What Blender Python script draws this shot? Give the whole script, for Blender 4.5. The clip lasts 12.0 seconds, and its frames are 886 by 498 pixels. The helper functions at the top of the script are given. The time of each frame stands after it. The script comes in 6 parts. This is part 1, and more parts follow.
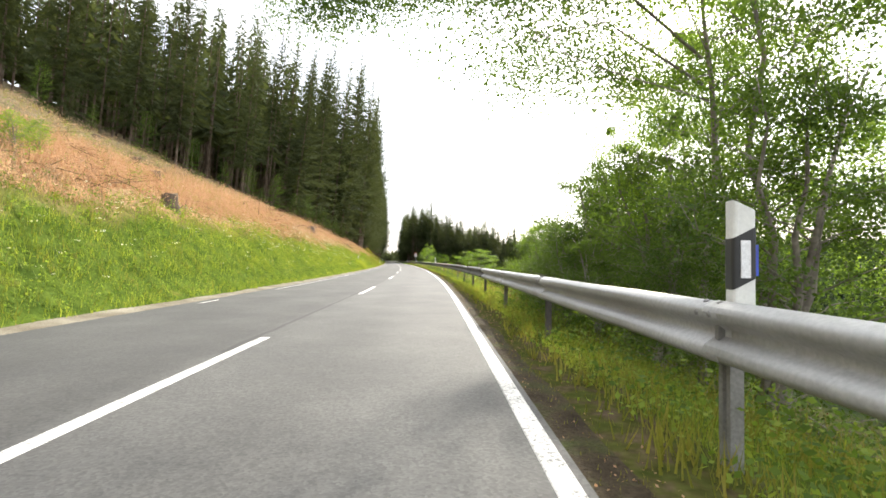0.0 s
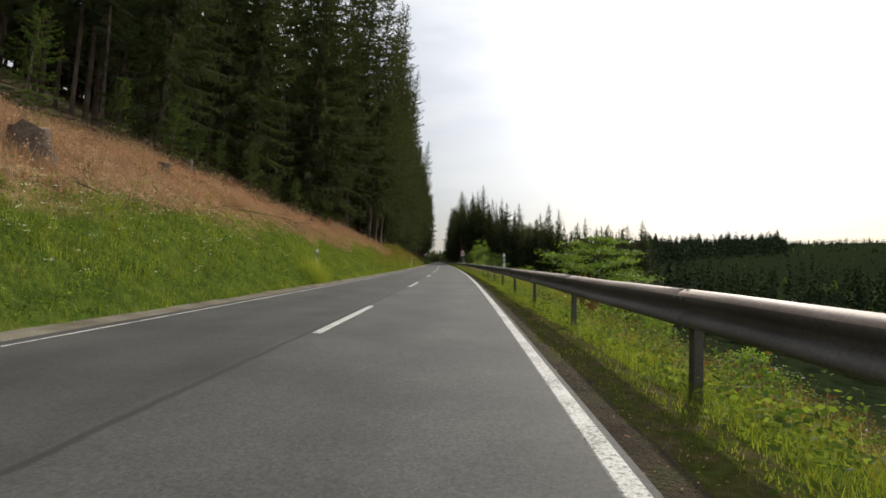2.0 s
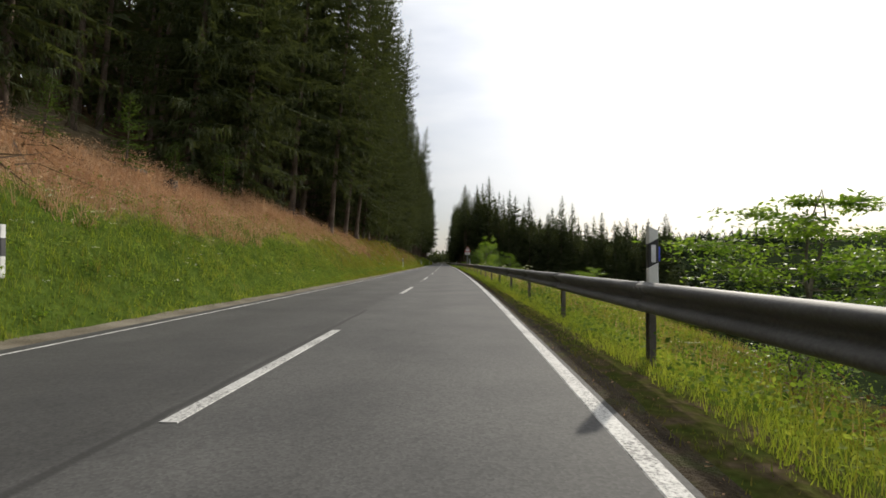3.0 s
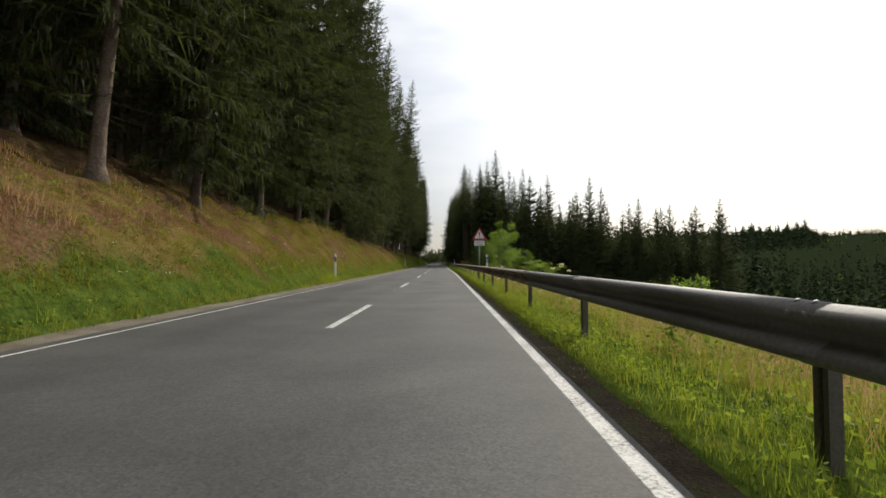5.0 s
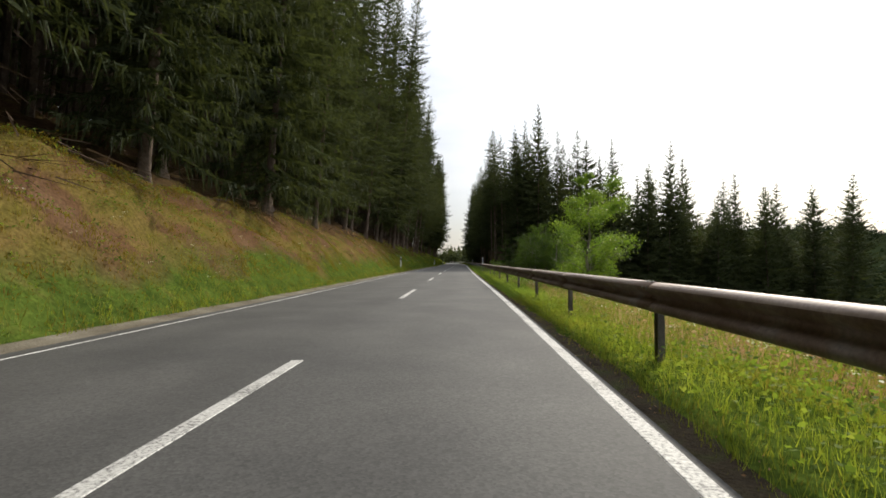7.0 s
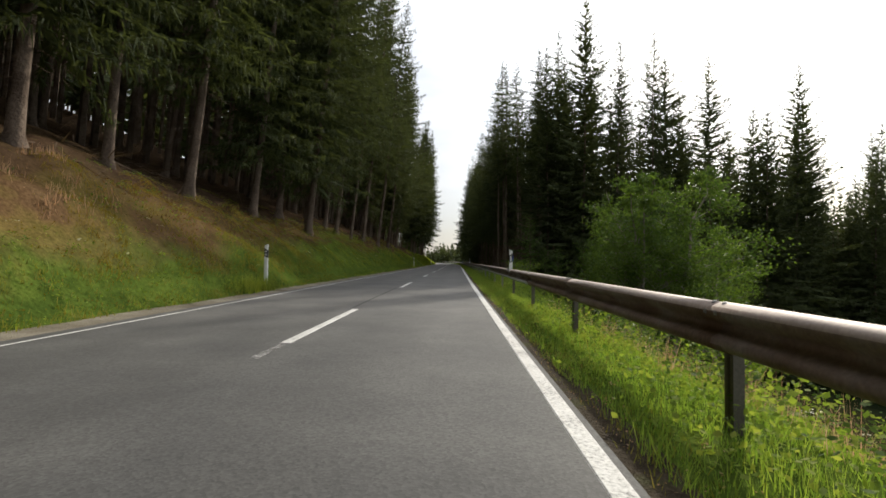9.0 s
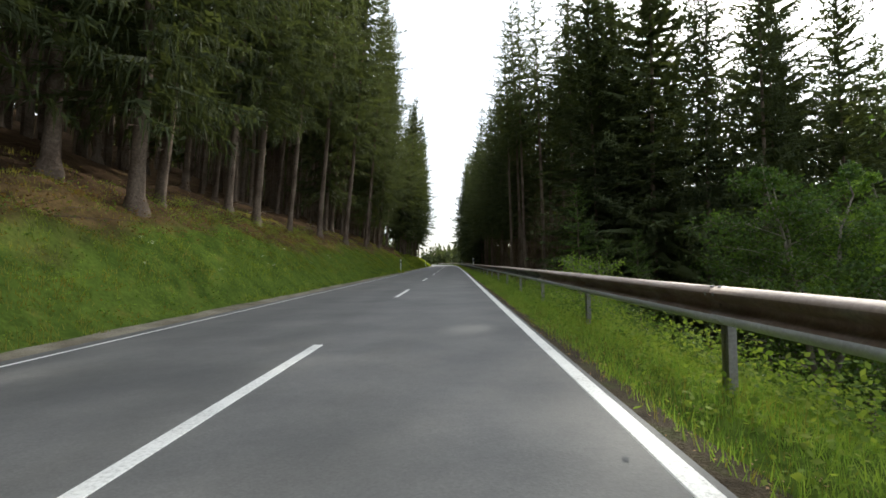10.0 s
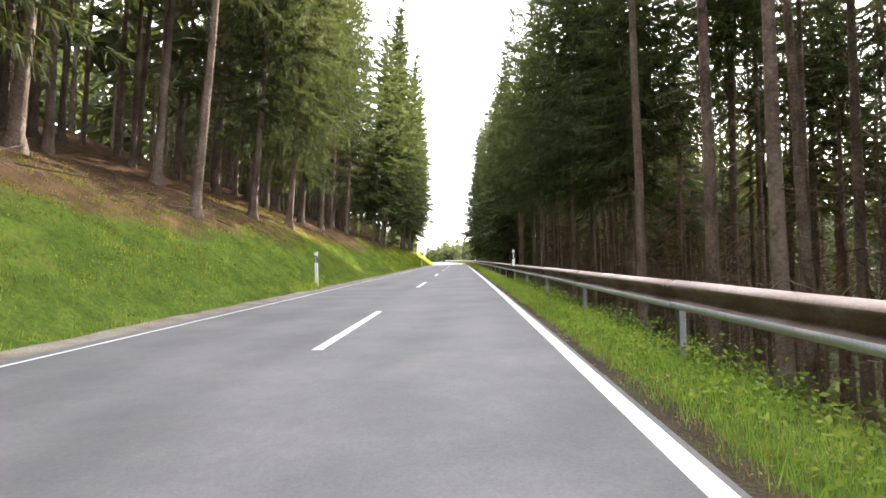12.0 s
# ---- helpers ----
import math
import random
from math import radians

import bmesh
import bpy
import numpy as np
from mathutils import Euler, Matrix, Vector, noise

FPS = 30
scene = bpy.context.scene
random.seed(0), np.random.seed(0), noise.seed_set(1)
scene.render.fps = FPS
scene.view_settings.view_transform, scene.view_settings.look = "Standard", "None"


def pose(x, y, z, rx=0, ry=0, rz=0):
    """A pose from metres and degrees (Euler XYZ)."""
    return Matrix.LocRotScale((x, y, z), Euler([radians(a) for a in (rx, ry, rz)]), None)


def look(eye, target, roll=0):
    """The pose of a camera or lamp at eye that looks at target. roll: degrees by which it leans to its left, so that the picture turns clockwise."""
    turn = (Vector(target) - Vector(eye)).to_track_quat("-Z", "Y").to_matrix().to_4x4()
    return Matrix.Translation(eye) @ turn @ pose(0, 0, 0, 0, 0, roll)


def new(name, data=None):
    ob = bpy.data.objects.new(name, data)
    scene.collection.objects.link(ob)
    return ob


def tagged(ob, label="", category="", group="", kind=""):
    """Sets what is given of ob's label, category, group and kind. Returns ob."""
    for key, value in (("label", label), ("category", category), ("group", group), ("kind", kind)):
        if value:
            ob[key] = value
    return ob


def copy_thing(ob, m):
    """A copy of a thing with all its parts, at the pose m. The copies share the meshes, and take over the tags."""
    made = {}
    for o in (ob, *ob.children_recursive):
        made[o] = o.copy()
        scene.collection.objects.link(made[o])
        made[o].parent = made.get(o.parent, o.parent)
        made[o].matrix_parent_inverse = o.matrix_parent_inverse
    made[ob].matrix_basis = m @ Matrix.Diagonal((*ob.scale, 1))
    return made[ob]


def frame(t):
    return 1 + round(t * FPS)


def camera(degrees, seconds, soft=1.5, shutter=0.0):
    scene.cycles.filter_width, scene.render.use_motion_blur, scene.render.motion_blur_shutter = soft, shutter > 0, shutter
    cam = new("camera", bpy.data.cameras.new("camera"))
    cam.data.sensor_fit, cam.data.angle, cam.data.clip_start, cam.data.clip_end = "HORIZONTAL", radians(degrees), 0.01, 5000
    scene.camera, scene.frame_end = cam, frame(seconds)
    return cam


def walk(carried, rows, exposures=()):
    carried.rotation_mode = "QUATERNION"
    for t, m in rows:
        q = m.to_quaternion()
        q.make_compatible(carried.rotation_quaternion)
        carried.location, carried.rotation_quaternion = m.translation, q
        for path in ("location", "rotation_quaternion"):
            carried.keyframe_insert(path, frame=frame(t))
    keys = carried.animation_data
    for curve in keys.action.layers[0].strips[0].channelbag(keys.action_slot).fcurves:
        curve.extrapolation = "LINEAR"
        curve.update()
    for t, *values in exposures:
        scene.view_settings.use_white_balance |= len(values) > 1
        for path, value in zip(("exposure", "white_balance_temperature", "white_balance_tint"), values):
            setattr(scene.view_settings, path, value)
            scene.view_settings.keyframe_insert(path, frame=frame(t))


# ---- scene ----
# ---- camera ----
cam = camera(83.63, 12.0, soft=1.65)
EYE = 0.957
PATH = [
    (0.0, 2.039, -2.140, -1.40, 1.40, -0.57),
    (0.5, 1.990, 5.668, 2.98, 1.44, -1.20),
    (1.0, 1.866, 13.580, 2.70, 1.55, -0.43),
    (1.5, 1.789, 21.428, 2.42, 1.55, 0.14),
    (2.0, 1.588, 29.675, 4.44, 1.45, -0.80),
    (2.5, 1.193, 37.096, 4.41, 1.59, -0.09),
    (2.7, 1.035, 40.312, 4.68, 1.51, -0.21),
    (4.3, -0.446, 65.600, 5.27, 1.58, 0.17),
    (4.5, -0.679, 68.738, 5.34, 1.55, 0.07),
    (5.0, -1.102, 76.763, 4.56, 1.53, 0.44),
    (5.5, -1.367, 83.794, 3.45, 1.44, 0.24),
    (6.0, -1.981, 91.797, 7.18, 1.46, -0.75),
    (6.5, -2.762, 99.348, 7.85, 1.42, -0.46),
    (6.7, -3.088, 102.479, 6.98, 1.41, 0.15),
    (8.3, -5.010, 127.135, 6.80, 1.48, 0.21),
    (8.5, -5.205, 130.124, 5.38, 1.36, 0.71),
    (9.0, -5.863, 138.249, 6.24, 1.38, -0.52),
    (9.5, -6.816, 145.712, 9.33, 1.58, -0.69),
    (10.0, -7.493, 153.884, 5.84, 1.53, 1.24),
    (10.5, -7.982, 161.813, 5.10, 1.33, 0.61),
    (11.0, -8.641, 169.682, 6.94, 1.34, -0.25),
    (11.5, -9.378, 177.652, 7.54, 1.48, -0.04),
    (12.0, -10.098, 186.338, 6.95, 1.23, 1.27),
]
EXPOSURES = [(0.0, 1.27, 6500, 10), (0.5, -0.1, 6500, 10), (1.0, -0.95, 6500, 10), (1.5, -0.68, 6500, 10), (2.0, -0.36, 6500, 10), (2.5, -0.32, 6500, 10), (4.5, -0.22, 6500, 10), (6.5, -0.08, 6500, 10),
             (8.5, 0.3, 6500, 10), (9.0, 0.08, 6500, 10), (9.5, 0.32, 6400, 9), (10.0, 0.85, 6200, 7), (10.5, 1.7, 6300, 8), (11.0, 2.42, 6350, 11), (12.0, 2.92, 6350, 17)]
walk(cam, [(t, pose(x, y, EYE, 90 + pitch, roll, yaw)) for t, x, y, yaw, pitch, roll in PATH], EXPOSURES)

# ---- world, sun ----
SUN_AZ, SUN_EL = radians(25.5), radians(26.3)   # azimuth to the right of +y
world = bpy.data.worlds.new("sky")
scene.world = world
world.use_nodes = True
wn, wl = world.node_tree.nodes, world.node_tree.links
wn.clear()
sky = wn.new("ShaderNodeTexSky")
sky.sky_type, sky.sun_disc = "NISHITA", False
sky.sun_elevation, sky.sun_rotation = SUN_EL, SUN_AZ
sky.air_density, sky.dust_density, sky.ozone_density, sky.altitude = 1.0, 1.8, 1.4, 500
tc = wn.new("ShaderNodeTexCoord")
cloud = wn.new("ShaderNodeTexNoise")
cloud.inputs["Scale"].default_value, cloud.inputs["Detail"].default_value = 2.6, 5.0
stretch = wn.new("ShaderNodeMapping")
stretch.inputs["Scale"].default_value = (1.0, 1.0, 4.0)
veil = wn.new("ShaderNodeValToRGB")
veil.color_ramp.elements[0].position, veil.color_ramp.elements[1].position = 0.30, 0.72
veil.color_ramp.elements[0].color, veil.color_ramp.elements[1].color = (0.45, 0.45, 0.45, 1), (0.93, 0.93, 0.93, 1)
haze = wn.new("ShaderNodeMix")
haze.data_type = "RGBA"
haze.inputs["B"].default_value = (12.8, 12.9, 12.9, 1)
# thin cloud is brighter towards the sun
toward = wn.new("ShaderNodeVectorMath")
toward.operation = "DOT_PRODUCT"
toward.inputs[1].default_value = (math.sin(SUN_AZ) * math.cos(SUN_EL), math.cos(SUN_AZ) * math.cos(SUN_EL), math.sin(SUN_EL))
rise = wn.new("ShaderNodeMapRange")
rise.inputs["From Min"].default_value, rise.inputs["From Max"].default_value = 0.76, 0.97
rise.inputs["To Min"].default_value, rise.inputs["To Max"].default_value = 0.80, 1.5
# an overcast sky is brighter overhead than at the horizon
up_way = wn.new("ShaderNodeSeparateXYZ")
overhead = wn.new("ShaderNodeMapRange")
overhead.inputs["From Min"].default_value, overhead.inputs["From Max"].default_value = 0.0, 0.85
overhead.inputs["To Min"].default_value, overhead.inputs["To Max"].default_value = 0.76, 1.5
both = wn.new("ShaderNodeMath")
both.operation = "MULTIPLY"
glow = wn.new("ShaderNodeVectorMath")
glow.operation = "SCALE"
bg = wn.new("ShaderNodeBackground")
bg.inputs["Strength"].default_value = 0.088
wo = wn.new("ShaderNodeOutputWorld")
wl.new(tc.outputs["Generated"], stretch.inputs["Vector"])
wl.new(stretch.outputs["Vector"], cloud.inputs["Vector"])
wl.new(cloud.outputs["Fac"], veil.inputs["Fac"])
wl.new(veil.outputs["Color"], haze.inputs["Factor"])
wl.new(sky.outputs["Color"], haze.inputs["A"])
wl.new(haze.outputs["Result"], glow.inputs[0])
wl.new(tc.outputs["Generated"], toward.inputs[0])
wl.new(toward.outputs["Value"], rise.inputs["Value"])
wl.new(tc.outputs["Generated"], up_way.inputs[0])
wl.new(up_way.outputs["Z"], overhead.inputs["Value"])
wl.new(rise.outputs["Result"], both.inputs[0])
wl.new(overhead.outputs["Result"], both.inputs[1])
wl.new(both.outputs[0], glow.inputs["Scale"])
wl.new(glow.outputs["Vector"], bg.inputs["Color"])
wl.new(bg.outputs["Background"], wo.inputs["Surface"])

sun_data = bpy.data.lights.new("sun", "SUN")
sun_data.energy, sun_data.angle, sun_data.color = 3.9, radians(0.9), (1.0, 0.93, 0.80)
sun_dir = Vector((math.sin(SUN_AZ) * math.cos(SUN_EL), math.cos(SUN_AZ) * math.cos(SUN_EL), math.sin(SUN_EL)))
sun = new("sun", sun_data)
sun.matrix_world = look((0, 0, 0), -sun_dir)
sun.location = (0, 0, 80)


# ---- materials ----
def nodes_of(m):
    m.use_nodes = True
    return m.node_tree.nodes, m.node_tree.links, m.node_tree.nodes["Principled BSDF"]


def rgba(c):
    return (c[0], c[1], c[2], 1.0)


def noise_node(n, l, vec, scale, detail=4.0, rough=0.55, lacun=2.0):
    t = n.new("ShaderNodeTexNoise")
    t.inputs["Scale"].default_value = scale
    t.inputs["Detail"].default_value = detail
    t.inputs["Roughness"].default_value = rough
    if vec is not None:
        l.new(vec, t.inputs["Vector"])
    return t


def ramp_node(n, l, fac, stops):
    r = n.new("ShaderNodeValToRGB")
    e = r.color_ramp.elements
    while len(e) < len(stops):
        e.new(0.5)
    for i, (p, c) in enumerate(stops):
        e[i].position, e[i].color = p, rgba(c)
    l.new(fac, r.inputs["Fac"])
    return r


def mix_node(n, l, fac, a, b, mode="MIX"):
    m = n.new("ShaderNodeMix")
    m.data_type, m.blend_type = "RGBA", mode
    for key, v in (("Factor", fac), ("A", a), ("B", b)):
        if isinstance(v, bpy.types.NodeSocket):
            l.new(v, m.inputs[key])
        elif key == "Factor":
            m.inputs[key].default_value = v
        else:
            m.inputs[key].default_value = rgba(v)
    return m.outputs["Result"]


def math_node(n, l, op, a, b=0.0, c=0.0):
    m = n.new("ShaderNodeMath")
    m.operation = op
    for i, v in enumerate((a, b, c)):
        if isinstance(v, bpy.types.NodeSocket):
            l.new(v, m.inputs[i])
        else:
            m.inputs[i].default_value = v
    return m.outputs[0]


def bump_node(n, l, height, strength, dist, shader):
    b = n.new("ShaderNodeBump")
    b.inputs["Strength"].default_value, b.inputs["Distance"].default_value = strength, dist
    l.new(height, b.inputs["Height"])
    l.new(b.outputs["Normal"], shader.inputs["Normal"])


def surface(name, stops, coarse=0.8, fine=30.0, rough=0.8, metal=0.0, bump=0.3, dist=0.01, grit=0.35, rough_to=None):
    """A surface with stains at a coarse scale and grain at a fine one."""
    m = bpy.data.materials.new(name)
    n, l, p = nodes_of(m)
    pos = n.new("ShaderNodeNewGeometry").outputs["Position"]
    big, small = noise_node(n, l, pos, coarse, 6), noise_node(n, l, pos, fine, 4)
    base = ramp_node(n, l, big.outputs["Fac"], stops).outputs["Color"]
    speck = ramp_node(n, l, small.outputs["Fac"], [(0.25, (1 - grit,) * 3), (0.75, (1 + grit,) * 3)]).outputs["Color"]
    l.new(mix_node(n, l, 1.0, base, speck, "MULTIPLY"), p.inputs["Base Color"])
    p.inputs["Roughness"].default_value, p.inputs["Metallic"].default_value = rough, metal
    if rough > 0.84:
        p.inputs["Specular IOR Level"].default_value = 0.08
    if rough_to is not None:
        r = ramp_node(n, l, big.outputs["Fac"], [(0.3, (rough,) * 3), (0.7, (rough_to,) * 3)])
        l.new(r.outputs["Color"], p.inputs["Roughness"])
    bump_node(n, l, small.outputs["Fac"], bump, dist, p)
    return m


def leafy(name, dark, light, through_light=0.45, rough=0.6, patch=0.25, third=None, glow_tint=(1.5, 1.45, 0.7)):
    """Leaves, needles and blades: the colour varies from piece to piece, and light passes through."""
    m = bpy.data.materials.new(name)
    n, l, p = nodes_of(m)
    geo = n.new("ShaderNodeNewGeometry")
    obj = n.new("ShaderNodeObjectInfo")
    pat = noise_node(n, l, geo.outputs["Position"], patch, 3)
    v = math_node(n, l, "MULTIPLY_ADD", geo.outputs["Random Per Island"], 0.45, math_node(n, l, "MULTIPLY", obj.outputs["Random"], 0.2))
    v = math_node(n, l, "MULTIPLY_ADD", pat.outputs["Fac"], 0.9, math_node(n, l, "SUBTRACT", v, 0.25))
    stops = [(0.2, dark), (0.8, light)] if third is None else [(0.15, dark), (0.55, light), (0.9, third)]
    col = ramp_node(n, l, v, stops).outputs["Color"]
    l.new(col, p.inputs["Base Color"])
    p.inputs["Roughness"].default_value = rough
    p.inputs["Specular IOR Level"].default_value = 0.3 if rough < 0.7 else 0.08
    tr = n.new("ShaderNodeBsdfTranslucent")
    l.new(mix_node(n, l, 1.0, col, glow_tint, "MULTIPLY"), tr.inputs["Color"])
    mx = n.new("ShaderNodeMixShader")
    mx.inputs["Fac"].default_value = through_light
    l.new(p.outputs["BSDF"], mx.inputs[1])
    l.new(tr.outputs["BSDF"], mx.inputs[2])
    l.new(mx.outputs["Shader"], n["Material Output"].inputs["Surface"])
    return m


NEEDLE = leafy("spruce_needles", (0.036, 0.045, 0.025), (0.086, 0.106, 0.048), 0.3, 0.75, 0.12)
# far crowns are too sparse to shade themselves; their backlit shade is in this colour
NEEDLE_FAR = leafy("distant_shaded_needles", (0.016, 0.026, 0.014), (0.036, 0.054, 0.022), 0.05, 1.0, 0.03)
NEEDLE_LIGHT = leafy("young_spruce_needles", (0.046, 0.08, 0.025), (0.108, 0.165, 0.045), 0.38, 0.7, 0.4)
DEAD_TWIG = leafy("dry_twigs", (0.07, 0.05, 0.036), (0.17, 0.12, 0.088), 0.1, 0.9, 0.3)
LEAF = leafy("broad_leaves", (0.038, 0.075, 0.02), (0.11, 0.17, 0.036), 0.5, 0.68, 0.6)
LEAF_LIGHT = leafy("young_leaves", (0.078, 0.15, 0.024), (0.2, 0.29, 0.052), 0.64, 0.45, 0.8)
WEED = leafy("weed_leaves", (0.055, 0.112, 0.022), (0.18, 0.25, 0.048), 0.5, 0.72, 0.7, (0.27, 0.31, 0.08))
GRASS = leafy("green_grass", (0.048, 0.084, 0.014), (0.185, 0.232, 0.036), 0.58, 0.6, 0.55, (0.33, 0.35, 0.075))
# lusher green, also raised in colour to make up for light lost beside the wood
GRASS_LUSH = leafy("lush_brightened_grass", (0.05, 0.11, 0.022), (0.165, 0.265, 0.05), 0.55, 0.6, 0.6, (0.28, 0.36, 0.08))
GRASS_DRY = leafy("dry_grass", (0.25, 0.145, 0.088), (0.44, 0.285, 0.178), 0.38, 0.8, 0.35, (0.53, 0.40, 0.27), (1.35, 1.2, 1.0))
GRASS_OLIVE = leafy("mixed_grass", (0.10, 0.12, 0.022), (0.215, 0.205, 0.045), 0.4, 0.75, 0.3, (0.28, 0.22, 0.08))
GRASS_STRAW = leafy("straw_grass", (0.19, 0.15, 0.10), (0.32, 0.265, 0.18), 0.35, 0.8, 0.25, (0.42, 0.37, 0.27), (1.3, 1.2, 1.0))
MOSS = leafy("mustard_moss", (0.11, 0.095, 0.014), (0.22, 0.175, 0.025), 0.3, 0.9, 0.6, (0.20, 0.115, 0.04))
RUST_LEAF = leafy("rusty_bramble_leaves", (0.07, 0.036, 0.02), (0.17, 0.10, 0.04), 0.35, 0.7, 0.9, (0.13, 0.15, 0.03))
PETAL = leafy("white_petals", (0.55, 0.56, 0.5), (0.8, 0.8, 0.74), 0.3, 0.6)
NETTLE = leafy("dark_weed_leaves", (0.04, 0.078, 0.02), (0.11, 0.165, 0.038), 0.45, 0.72, 0.9)
BARK = surface("spruce_bark", [(0.3, (0.075, 0.054, 0.041)), (0.7, (0.20, 0.155, 0.12))], 1.3, 14, 0.95, bump=0.9, dist=0.04)
BARK_PALE = surface("pale_bark", [(0.35, (0.12, 0.10, 0.085)), (0.65, (0.3, 0.27, 0.23))], 1.5, 18, 0.9, bump=0.7, dist=0.02)
CUT_WOOD = surface("cut_wood", [(0.3, (0.26, 0.2, 0.13)), (0.7, (0.5, 0.4, 0.27))], 3, 40, 0.85, bump=0.5, dist=0.01)
# same zinc twice: the dark one holds the shade of the beam's unlit face
DARK_STEEL = surface("shaded_zinc", [(0.3, (0.10, 0.095, 0.09)), (0.7, (0.19, 0.185, 0.18))], 0.9, 40, 0.62, 0.3, 0.25, 0.004, 0.25, 0.78)
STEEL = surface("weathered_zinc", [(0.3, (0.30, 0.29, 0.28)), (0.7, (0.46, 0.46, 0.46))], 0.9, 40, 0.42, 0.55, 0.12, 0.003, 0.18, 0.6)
# weathered crest and zinc lip, paler because light along the beam's edges is painted in
CREST = surface("weathered_lit_crest", [(0.3, (0.28, 0.21, 0.175)), (0.7, (0.46, 0.38, 0.335))], 1.1, 35, 0.6, 0.15, 0.15, 0.003, 0.2, 0.7)
LIP = surface("lit_zinc_lip", [(0.3, (0.42, 0.44, 0.46)), (0.7, (0.58, 0.60, 0.62))], 0.9, 40, 0.5, 0.35, 0.12, 0.003, 0.18, 0.65)
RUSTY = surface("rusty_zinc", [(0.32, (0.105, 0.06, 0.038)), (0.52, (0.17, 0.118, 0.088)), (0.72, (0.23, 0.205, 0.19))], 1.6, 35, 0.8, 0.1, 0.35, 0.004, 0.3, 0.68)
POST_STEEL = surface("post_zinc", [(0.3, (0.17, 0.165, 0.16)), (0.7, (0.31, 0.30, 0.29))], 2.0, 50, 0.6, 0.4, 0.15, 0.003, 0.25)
POST_DARK = surface("dark_post_steel", [(0.3, (0.065, 0.056, 0.05)), (0.7, (0.15, 0.135, 0.12))], 2.0, 50, 0.7, 0.3, 0.15, 0.003, 0.25)
POLE = surface("grey_pole", [(0.3, (0.24, 0.25, 0.25)), (0.7, (0.36, 0.37, 0.37))], 2.0, 60, 0.45, 0.5, 0.1, 0.002, 0.15)
WHITE_PLASTIC = surface("white_plastic", [(0.3, (0.62, 0.62, 0.6)), (0.7, (0.78, 0.78, 0.76))], 5, 60, 0.5, 0, 0.1, 0.002, 0.08)
BLACK_PLASTIC = surface("black_plastic", [(0.3, (0.018, 0.018, 0.02)), (0.7, (0.035, 0.035, 0.037))], 5, 60, 0.5, 0, 0.1, 0.002, 0.1)
BLUE_PLASTIC = surface("blue_reflector", [(0.3, (0.03, 0.05, 0.35)), (0.7, (0.05, 0.09, 0.55))], 9, 60, 0.3, 0, 0.1, 0.002, 0.1)
GLASSY = surface("white_reflector", [(0.3, (0.6, 0.6, 0.62)), (0.7, (0.8, 0.8, 0.82))], 30, 150, 0.2, 0.1, 0.3, 0.002, 0.2)
SIGN_RED = surface("sign_red", [(0.3, (0.34, 0.03, 0.03)), (0.7, (0.45, 0.05, 0.045))], 4, 60, 0.4, 0, 0.05, 0.001, 0.08)
SIGN_WHITE = surface("sign_white", [(0.3, (0.55, 0.57, 0.57)), (0.7, (0.68, 0.70, 0.70))], 4, 60, 0.4, 0, 0.05, 0.001, 0.06)
SIGN_BLACK = surface("sign_black", [(0.3, (0.02, 0.02, 0.02)), (0.7, (0.035, 0.035, 0.035))], 4, 60, 0.45, 0, 0.05, 0.001, 0.1)
SIGN_BACK = surface("sign_back", [(0.3, (0.3, 0.3, 0.31)), (0.7, (0.42, 0.42, 0.43))], 4, 60, 0.5, 0.6, 0.05, 0.001, 0.1)
GRIT = surface("gravel_shoulder", [(0.3, (0.12, 0.10, 0.07)), (0.5, (0.20, 0.175, 0.132)), (0.75, (0.30, 0.27, 0.21))], 1.2, 45, 0.95, 0, 0.8, 0.02, 0.35)
# bare soil, with the rail's shadow band partly worked into its dark tone
SOIL = surface("shadowed_roadside_soil", [(0.3, (0.03, 0.023, 0.015)), (0.5, (0.060, 0.046, 0.029)), (0.7, (0.052, 0.060, 0.020))], 3.2, 45, 0.95, 0, 0.9, 0.03, 0.4)


